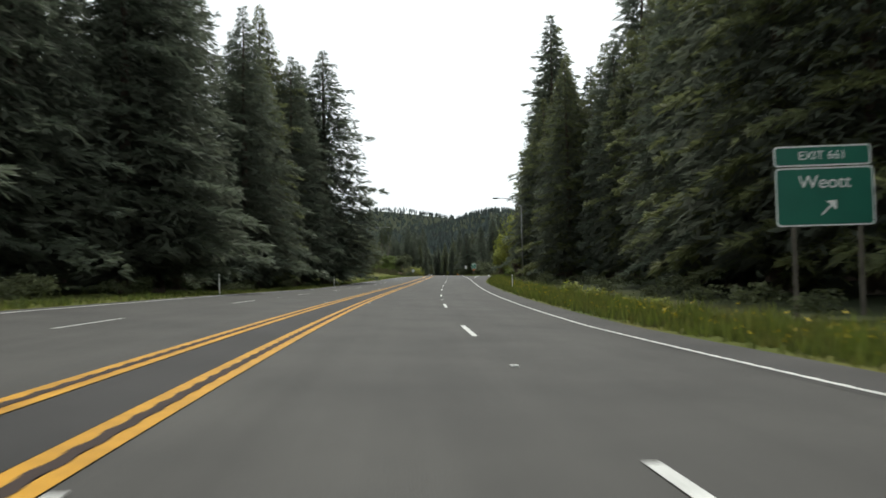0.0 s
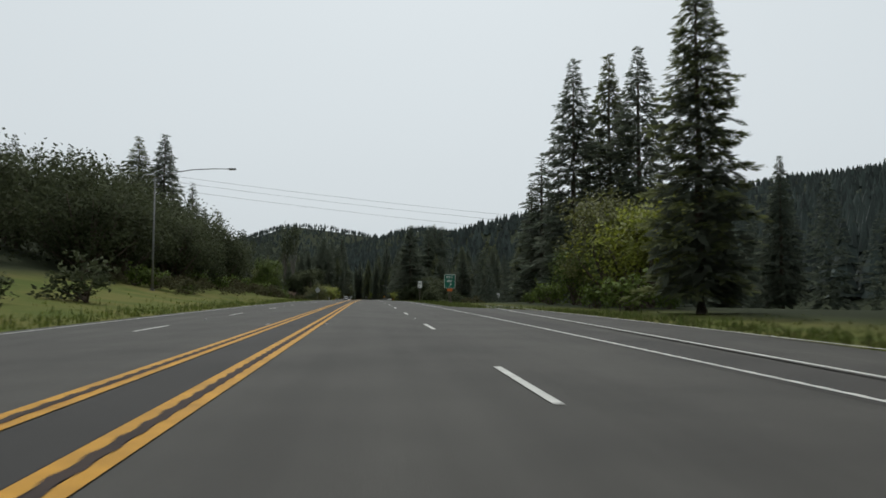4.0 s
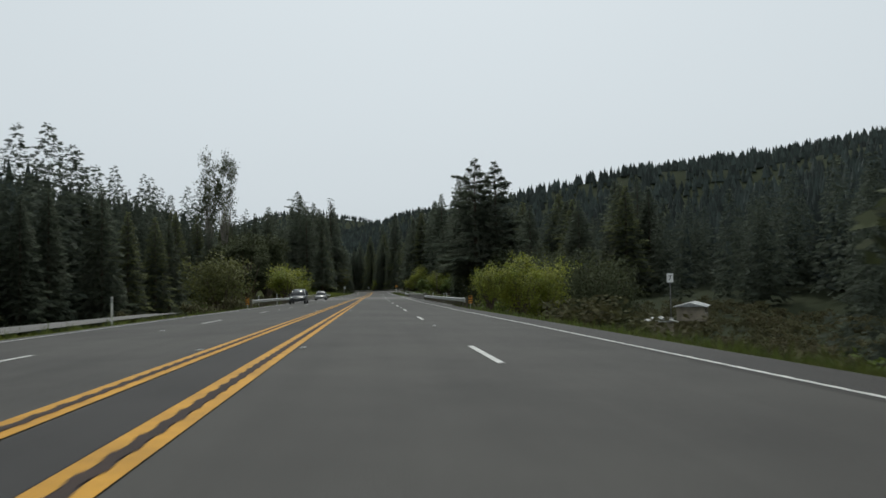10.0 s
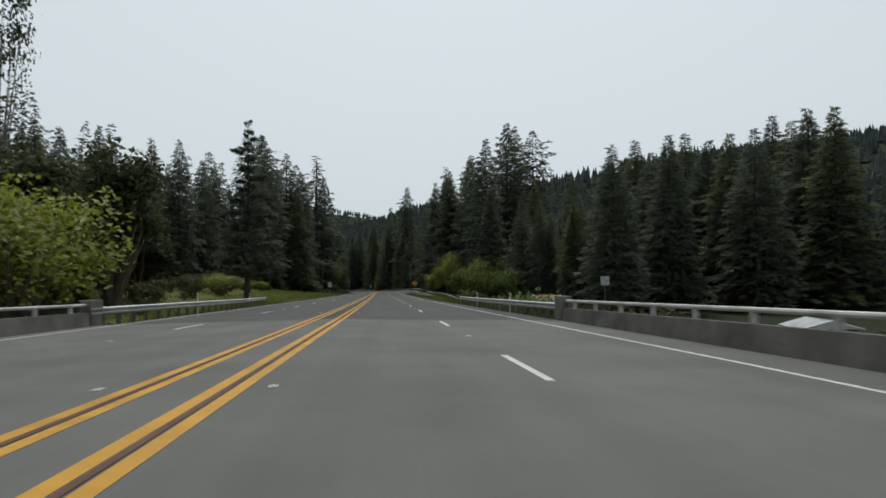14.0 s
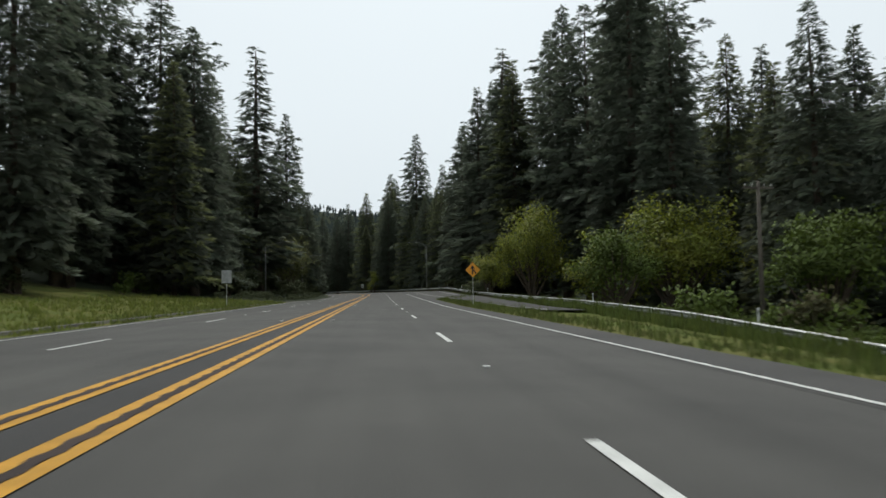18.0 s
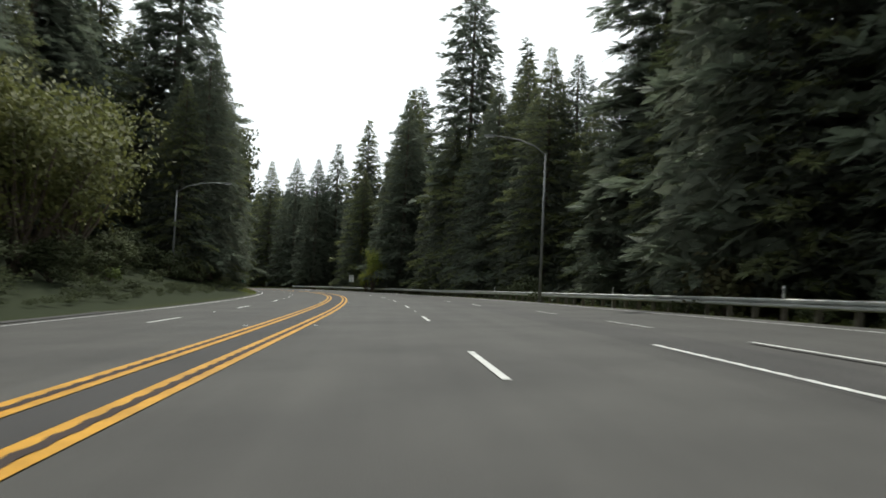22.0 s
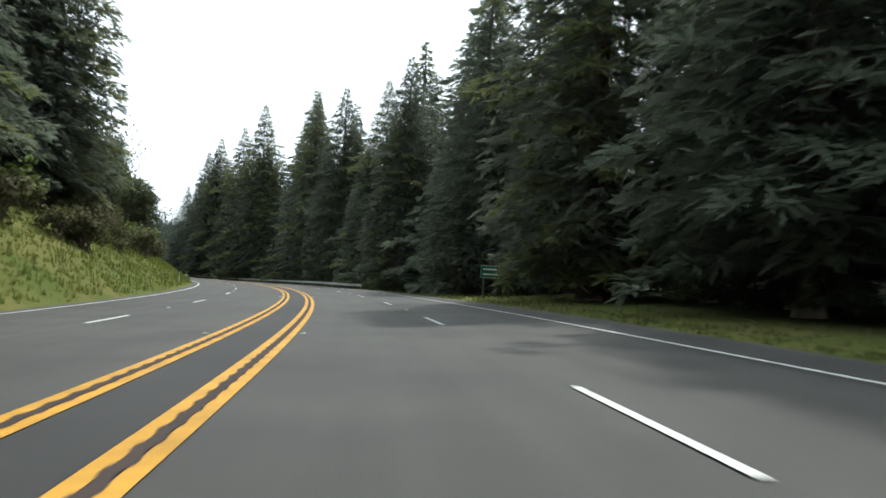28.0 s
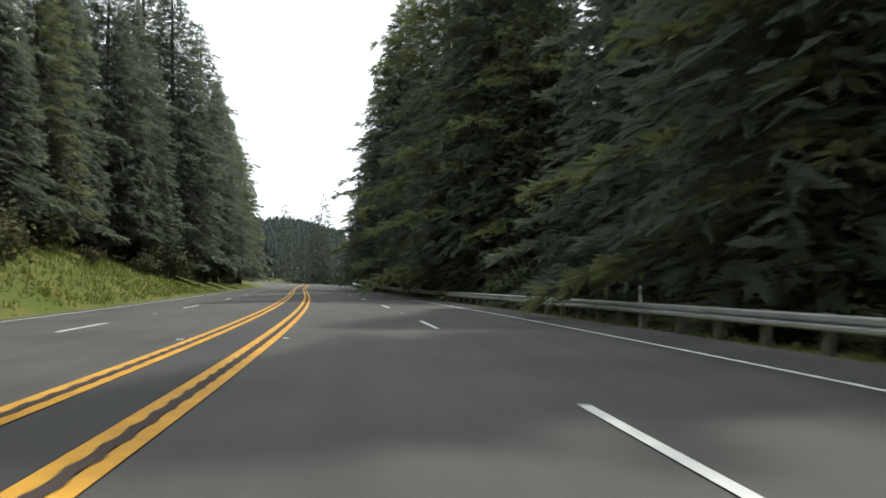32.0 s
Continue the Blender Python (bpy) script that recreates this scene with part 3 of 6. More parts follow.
dash_mesh = mesh_of("lane_dash", [(-0.06, 0, 0), (0.06, 0, 0), (0.06, 3.66, 0), (-0.06, 3.66, 0)], [(0, 1, 2, 3)], M_WHITE)
bm = boxed(-0.055, 0.055, -0.05, 0.05, 0, 0.018, bevel=0.006)
marker_mesh = bpy.data.meshes.new("road_marker")
bm.to_mesh(marker_mesh)
marker_mesh.materials.append(M_WHITEPAINT)


def lay(name, me, s, lat, dz):
    ob = new(name, me)
    ob.parent = road
    a, b = on_road(s, lat, dz), on_road(s + 3.66, lat, dz)
    d = b - a
    ob.matrix_basis = Matrix.Translation(a) @ Matrix.Rotation(heading(s + 1.8), 4, "Z") @ Matrix.Rotation(math.atan2(d.z, d.xy.length), 4, "X")
    return ob


for k in range(-3, 82):
    s = k * 14.63
    for lat in (4.36, -4.36):
        sp = s + phase(s + 4)
        lay("lane_dash", dash_mesh, sp, lat, 0.013)
        if k % 2 == 0:
            lay("road_marker", marker_mesh, sp - 5.5, lat, 0.008)
    if k % 2:
        lay("road_marker", marker_mesh, s + 3, 0.98, 0.008)
        lay("road_marker", marker_mesh, s + 3, -0.98, 0.008)

# sealed seam beside the lane line
wander = lambda s: 4.52 + 0.05 * np.sin(s * 0.31) + 0.03 * np.sin(s * 1.7)
strip("crack_seal", 738, 800, [lambda s: wander(s) - 0.012, lambda s: wander(s) + 0.012], 0.009, M_TAR, road, step=0.7, label="dark tar seam along the lanes")

# low concrete kerb before the mown grass of the far side
kerb = tagged(new("kerb", mesh_of("kerb", *ribbon(505, 632, [lambda s: -9.75 + 0 * s, lambda s: -9.72 + 0 * s, lambda s: -9.46 + 0 * s, lambda s: -9.42 + 0 * s], 0.0, 2.0)[:2], M_CONCRETE)), "weathered low concrete kerb along the mown grass", "kerb", kind="structure")
kv = kerb.data.vertices
for i, v in enumerate(kv):
    v.co.z += (-.2, .14, .13, -.15)[i // (len(kv) // 4)]

dike = tagged(new("kerb", mesh_of("kerb", *ribbon(357, 397, [lambda s: 9.02 + 0 * s, lambda s: 9.06 + 0 * s, lambda s: 9.2 + 0 * s, lambda s: 9.26 + 0 * s], 0.0, 2.0)[:2], M_PALEKERB)), "chipped pale concrete kerb under the guardrail", "kerb", kind="structure")
kv = dike.data.vertices
for i, v in enumerate(kv):
    v.co.z += (-.1, .13, .12, -.15)[i // (len(kv) // 4)]

# exit ramp, merging lane and left-hand ramp
strip("ramp", 168, 204, [lambda s: 12.6 + (s - 168) * 0.075 + 0.0016 * (s - 168) ** 2, lambda s: 15.2 + (s - 168) * 0.082 + 0.0016 * (s - 168) ** 2], 0.03, M_SHOULDER, road, label="narrow exit ramp paving")
strip("ramp_line", 108, 202, [lambda s: np.interp(s, [108, 153, 183, 250], [8.7, 11.2, 13.6, 24.4]), lambda s: np.interp(s, [108, 153, 183, 250], [8.82, 11.32, 13.72, 24.52])], 0.045, M_WHITE, road)
strip("ramp_line", 100, 202, [lambda s: np.interp(s, [100, 157, 191, 250], [12.4, 13.9, 16.0, 25.8]), lambda s: np.interp(s, [100, 157, 191, 250], [12.5, 14.0, 16.1, 25.9])], 0.045, M_WHITE, road)
strip("ramp", 590, 650, [lambda s: np.interp(s, [574, 591, 614, 628, 650], [11.0, 12.9, 12.6, 11.5, 10.3]), lambda s: np.interp(s, [574, 590, 610, 650], [14.4, 16.0, 16.4, 15.9])], 0.03, M_SHOULDER, road, label="entry ramp paving")
strip("ramp_line", 590, 683, [lambda s: np.interp(s, [590, 628, 660, 683], [13.4, 11.5, 10.3, 9.8]), lambda s: np.interp(s, [590, 628, 660, 683], [13.5, 11.6, 10.4, 9.9])], 0.045, M_WHITE, road)
strip("ramp_line", 600, 830, [lambda s: np.interp(s, [600, 624, 656, 690, 714, 743, 772, 782, 830], [15.2, 14.6, 14.3, 14.2, 13.9, 12.4, 10.9, 10.1, 8.0]), lambda s: np.interp(s, [600, 624, 656, 690, 714, 743, 772, 782, 830], [15.3, 14.7, 14.4, 14.3, 14.0, 12.5, 11.0, 10.2, 8.1])], 0.014, M_WHITE, road)
for sd, ld in ((688.2, 9.85), (698, 9.75), (711, 8.7), (721, 8.2)):
    lay("lane_dash", dash_mesh, sd, ld, 0.02)
strip("ramp", 180, 300, [lambda s: -10.6 - (300 - s) * 0.10, lambda s: -8.4 - (300 - s) * 0.045], 0.03, M_RAMP, road, label="pale ramp paving beside the grass bank")
strip("ramp", 318, 352, [lambda s: -14.5 + 0 * s, lambda s: -10.2 - (s - 318) * 0.05], 0.03, M_RAMP, road, label="pale turnout paving")

# ---- trees ----
def conifer_meshes(name, seed, height, width, sprays, droop=0.35, bare=0.06, ragged=0.25, core=1.25, mat=None, taper=0.36, length=0.9, limbs=3.0, blades=4, tip=0.9, fan=1.3, slim=0.2):
    """A trunk with whorls of drooping limbs carrying feathery needle sprays. Returns the trunk and crown meshes."""
    rnd = random.Random(seed)
    bm = bmesh.new()
    r0 = height * 0.014 + 0.1
    pts = [(0.0, 0.0, -0.6)]
    for i in range(1, 9):
        pts.append((rnd.uniform(-.08, .08), rnd.uniform(-.08, .08), height * i / 8 * 0.985))
    tube(bm, pts, [r0 * 1.25] + [r0 * (1 - 0.96 * i / 8) + 0.02 for i in range(1, 9)], 7)
    me_t = bpy.data.meshes.new(name + "_trunk")
    bm.to_mesh(me_t)
    bm.free()
    me_t.materials.append(M_BARK)
    rmax = width / 2
    lump = [rnd.uniform(1 - ragged * .8, 1 + ragged * .6) for _ in range(64)]

    def radius(u):
        drop = (1 - u) * height
        low = min(1.0, (u - bare) / .1 + .55)
        return rmax * math.tanh(taper * drop / rmax) * low

    V, F = [], []
    n_limbs = int(height * limbs)
    reaches = []
    for b in range(n_limbs):
        u = bare + (1 - bare) * (b + rnd.random()) / n_limbs
        sector = int(u * 9) * 5 + int((b * 2.399 % 6.283) * .8)
        reaches.append((u, max(.3, radius(u) * lump[sector % 64] * rnd.uniform(1 - ragged, 1 + ragged * .5))))
    area = sum(r for _, r in reaches)
    for b, (u, reach) in enumerate(reaches):
        z = u * height
        az = b * 2.399 + rnd.uniform(-.4, .4)
        dirx, diry = math.cos(az), math.sin(az)
        rise = .45 * u - .12
        k = max(3, round(sprays * reach / area))
        for j in range(k):
            q = .25 + .75 * (j + rnd.random()) / k
            d = reach * q
            side = rnd.uniform(-1, 1) * (reach * .26 * (1.15 - .75 * q) + .12)
            pz = z + rise * d - droop * d * d / max(reach, 1.0) * .55 - abs(side) * .25 + rnd.uniform(-.12, .12)
            px, py = dirx * d - diry * side, diry * d + dirx * side
            ln = length * rnd.uniform(.65, 1.3) * (.6 + .5 * (1 - u))
            a2 = az + (.7 if side > 0 else -.7) * rnd.uniform(.2, 1.3)
            slope = -droop * rnd.uniform(0, 1.3) + .12
            for c in range(blades):
                a3 = a2 + (c - (blades - 1) / 2) * (fan / blades) + rnd.uniform(-.15, .15)
                ez = slope + rnd.uniform(-.22, .22) * fan
                l3 = ln * rnd.uniform(.65, 1.1)
                ex, ey = math.cos(a3) * l3, math.sin(a3) * l3
                w3 = l3 * rnd.uniform(.7, 1.15) * slim
                tw = rnd.uniform(-.9, .9)
                sx, sy, sz = -ey / l3 * w3 * math.cos(tw), ex / l3 * w3 * math.cos(tw), w3 * math.sin(tw)
                i0 = len(V)
                V.append((px - ex * .15, py - ey * .15, pz))
                V.append((px + ex * .55 + sx, py + ey * .55 + sy, pz + ez * l3 * .55 + sz))
                V.append((px + ex, py + ey, pz + ez * l3 - l3 * .06))
                V.append((px + ex * .45 - sx, py + ey * .45 - sy, pz + ez * l3 * .45 - sz))
                F.append((i0, i0 + 1, i0 + 2, i0 + 3))
    # the close-set young boughs of the upper third, up to the leader
    for b in range(int(sprays * tip)):
        u = 1 - .42 * rnd.random() ** .85
        az, q = b * 2.399, math.sqrt(rnd.random()) * .8
        d = (radius(u) + .12) * q
        l3 = length * rnd.uniform(.5, .8) * (.5 + 1.2 * (1 - u))
        a3 = az + rnd.uniform(-.6, .6)
        ez = rnd.uniform(-.55, .25) + .5 * (u > .96)
        ex, ey = math.cos(a3) * l3, math.sin(a3) * l3
        w3, tw = l3 * rnd.uniform(.9, 1.45) * slim, rnd.uniform(-1.1, 1.1)
        sx, sy, sz = -ey / l3 * w3 * math.cos(tw), ex / l3 * w3 * math.cos(tw), w3 * math.sin(tw)
        px, py, pz, i0 = math.cos(az) * d, math.sin(az) * d, u * height, len(V)
        V.append((px - ex * .2, py - ey * .2, pz))
        V.append((px + ex * .5 + sx, py + ey * .5 + sy, pz + ez * l3 * .5 + sz))
        V.append((px + ex, py + ey, pz + ez * l3))
        V.append((px + ex * .45 - sx, py + ey * .45 - sy, pz + ez * l3 * .45 - sz))
        F.append((i0, i0 + 1, i0 + 2, i0 + 3))
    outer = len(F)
    # the inner boughs: longer, steeper sprays near the trunk, shade put into their darker colour
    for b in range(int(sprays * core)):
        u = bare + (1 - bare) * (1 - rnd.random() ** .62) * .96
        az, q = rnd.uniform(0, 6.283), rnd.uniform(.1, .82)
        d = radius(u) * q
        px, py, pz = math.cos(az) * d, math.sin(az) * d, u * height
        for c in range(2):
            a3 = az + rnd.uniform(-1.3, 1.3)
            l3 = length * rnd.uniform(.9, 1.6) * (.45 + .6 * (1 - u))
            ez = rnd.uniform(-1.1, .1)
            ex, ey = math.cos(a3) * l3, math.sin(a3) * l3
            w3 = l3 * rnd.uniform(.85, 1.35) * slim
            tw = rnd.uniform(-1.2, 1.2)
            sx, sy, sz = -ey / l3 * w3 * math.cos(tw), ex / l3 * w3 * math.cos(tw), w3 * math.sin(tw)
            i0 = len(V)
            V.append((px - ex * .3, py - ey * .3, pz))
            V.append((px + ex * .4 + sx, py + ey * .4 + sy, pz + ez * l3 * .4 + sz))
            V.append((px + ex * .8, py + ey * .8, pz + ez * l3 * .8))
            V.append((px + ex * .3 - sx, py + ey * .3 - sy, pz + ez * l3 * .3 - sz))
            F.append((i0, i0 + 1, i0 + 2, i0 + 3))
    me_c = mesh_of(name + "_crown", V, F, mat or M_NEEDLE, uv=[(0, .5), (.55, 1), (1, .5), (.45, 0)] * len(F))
    me_c.materials.append(M_NEEDLE_INNER_SHADE)
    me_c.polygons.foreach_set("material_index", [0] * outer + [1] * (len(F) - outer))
    P = np.array(V)
    rad = np.maximum(np.hypot(P[:, 0], P[:, 1]), .2)
    soften(me_c, np.stack([P[:, 0] / rad * .8, P[:, 1] / rad * .8, np.full(len(P), .6)], -1), .84)
    return me_t, me_c


def broadleaf_meshes(name, seed, height, width, leaves, mat, lobes=9, bark=None, trunk=0.3, size=0.3, multi=1, stem=1.0):
    """Forking stems under an uneven crown of leaf clusters with gaps."""
    rnd = random.Random(seed)
    bm = bmesh.new()
    tops = []
    for i in range(lobes):
        a, rr = i * 2.4 + rnd.uniform(-.4, .4), math.sqrt(rnd.random()) * width * 0.36
        zz = height * (trunk + (1 - trunk) * rnd.uniform(0.25, 0.86) * (1.12 - 0.5 * rr / (width * .5)))
        tops.append((math.cos(a) * rr, math.sin(a) * rr, zz, rnd.uniform(0.16, 0.28) * width))
    r0 = (0.035 * height ** 0.9 + 0.03) * stem
    for i, (x, y, z, r) in enumerate(tops):
        bx, by = (rnd.uniform(-.3, .3) * multi, rnd.uniform(-.3, .3) * multi)
        fork = height * trunk * rnd.uniform(0.6, 1)
        tube(bm, [(0, 0, -0.7), (0, 0, -0.5), (bx, by, -0.1), (bx * .8 + x * .12, by * .8 + y * .12, fork), (x * .6, y * .6, (fork + z) / 2), (x, y, z)], [r0, r0, r0 * 0.8, r0 * 0.6, r0 * .35, r0 * .1], 5)
    bmesh.ops.remove_doubles(bm, verts=bm.verts, dist=1e-4)
    me_t = bpy.data.meshes.new(name + "_stems")
    bm.to_mesh(me_t)
    bm.free()
    me_t.materials.append(bark or M_BARK)
    V, F = [], []
    per = leaves // lobes
    for x, y, z, r in tops:
        sub = [tuple(max(-.85, min(.85, rnd.gauss(0, k))) for k in (.5, .5, .4)) for _ in range(14)]
        for j in range(per):
            g = sub[j % 14]
            p = Vector([c + max(-.42, min(.42, rnd.gauss(0, k))) for c, k in zip(g, (.24, .24, .19))]) * r
            c = Vector((x, y, z)) + p
            if c.z < 0.1:
                c.z = 0.1 + rnd.random() * .4
            q = Euler((rnd.uniform(-1.1, 1.1), rnd.uniform(-1.1, 1.1), rnd.uniform(0, 6.3))).to_matrix()
            l, w = size * rnd.uniform(.6, 1.4), size * rnd.uniform(.35, .7)
            i0 = len(V)
            for vx, vy in ((-l * .6, 0), (0, w), (l, 0), (0, -w)):
                V.append(tuple(c + q @ Vector((vx, vy, 0))))
            F.append((i0, i0 + 1, i0 + 2, i0 + 3))
    P = np.array(V)
    P[:, 2] *= height / np.percentile(P[:, 2], 99.7)
    me_c = mesh_of(name + "_crown", P, F, mat)
    N = (P - np.array([0, 0, height * .45])) / np.array([width * .5, width * .5, height * .5])
    N = N / (np.linalg.norm(N, axis=1, keepdims=True) + .05) + np.array([0, 0, .35])
    soften(me_c, N, .55)
    return me_t, me_c


def plant(proto, s, lat, height, native, turn=0.0, label="", category="tree", name="conifer_tree", group="", sink=0.0, widen=1.0):
    p = at(s, lat, -sink)
    k = height / native
    ob = thing(name, Matrix.Translation(p) @ Matrix.Rotation(turn, 4, "Z") @ Matrix.Diagonal((k * widen, k * widen, k, 1)), label, category, group)
    part("trunk", proto[0], None, ob)
    part("crown", proto[1], None, ob)
    return ob


rng = random.Random(11)
FIR = [conifer_meshes("fir", 20 + i, 30, w, 1050, mat=(M_NEEDLE_SUN_TONE if i in (1, 4) else M_NEEDLE), droop=d, taper=tp, ragged=.3, length=1.15) for i, (w, d, tp) in enumerate([(11.5, .3, .38), (10.5, .35, .34), (13, .45, .42), (10.5, .25, .32), (12, .4, .38)])]
FINE = [conifer_meshes("near_fir", 60 + i, 28, w, 2300, mat=m, droop=.45, length=.68, limbs=3.6, blades=8, bare=.05, taper=.46, ragged=.35, fan=2.0, slim=.14, core=2.0, tip=1.3) for i, (w, m) in enumerate([(11.5, M_NEEDLE), (13, M_NEEDLE), (12, M_NEEDLE_SUN_TONE)])]
REDWOOD = [conifer_meshes("redwood", 40 + i, 45, w, 1150, droop=.3, bare=b, ragged=.55, core=1.1, taper=tp, length=1.45, limbs=2.2, blades=5, fan=1.7, slim=.22) for i, (w, b, tp) in enumerate([(13.5, .08, .6), (12, .12, .45), (14.5, .06, .8), (12.5, .15, .5)])]
SPIRE = [conifer_meshes("spire", 50 + i, 40, w, 900, droop=.5, bare=.1, ragged=.5, core=.8, slim=.22, taper=.2, length=1.25, limbs=2.0, tip=.12) for i, w in enumerate([9, 11])]
LONE = conifer_meshes("spreading_fir", 71, 21, 17.5, 3100, droop=.06, bare=.18, ragged=.65, core=.45, taper=.36, length=.62, limbs=2.0, tip=.4, blades=7, fan=2.6, slim=.17)
PAIR = [conifer_meshes("tall_fir", 72 + i, 25, 14.5, 4600, droop=.1, bare=.28, ragged=.5, core=.5, taper=.62, length=.62, limbs=1.6, tip=.3, blades=7, fan=2.6, slim=.17) for i in range(2)]
NATIVE = {id(x): h for lst, h in ((FIR, 30), (FINE, 28), (REDWOOD, 45), (SPIRE, 40), ([LONE], 21), (PAIR, 25)) for x in lst}

LBL = {"WARM": "bushy fir with sunlight coloured into its yellowish green boughs", "FIR": "dark green conical fir in a dense roadside wood", "FINE": "dark bushy fir with drooping boughs down to the ground", "REDWOOD": "tall dark redwood with a ragged layered crown",
       "SPIRE": "slender pointed conifer standing above the wood"}


def conifer(kind, i, s, lat, top, label="", widen=1.0, group="roadside conifers"):
    """A conifer whose tip stands top metres above the pavement."""
    if kind == "FIR" and abs(lat) < 20.5:
        kind = "FINE"
    lst = {"FIR": FIR, "FINE": FINE, "REDWOOD": REDWOOD, "SPIRE": SPIRE, "WARM": [FINE[2]]}[kind]
    proto = lst[i % len(lst)]
    base = float(ground(s, lat)[0])
    tip = float(surface(s, 0)) + top
    return plant(proto, s, lat, max(4, tip - base), NATIVE[id(proto)], rng.uniform(0, 6.3), label or LBL[kind], "tree", {"REDWOOD": "redwood_tree", "FIR": "fir_tree"}.get(kind, "conifer_tree"), group, widen=widen)


# single trees that stand out
base = float(ground(291, 12.6)[0])
plant(LONE, 291, 12.6, float(surface(291, 0)) + 18.4 - base, 21, 0.6, "big solitary dark fir with wide ragged boughs beside the verge", "tree", "solitary_fir_tree", widen=1.35)
for i, (s, lat, top) in enumerate([(392.8, 16.3, 18.9), (393.6, 19.2, 18.6)]):
    plant(PAIR[i], s, lat, float(surface(s, 0)) + top - float(ground(s, lat)[0]), 25, 1.0 + i, "one of a pair of tall dark firs below the bridge approach", "tree", "paired_fir_tree", "pair of firs", widen=1.12)
plant(LONE, 500, -12.5, 20.0 - float(ground(500, -12.5)[0]) + float(surface(500, 0)), 21, 2.2, "ragged open-crowned pine behind the guardrail", "tree", "pine_tree", widen=.95)
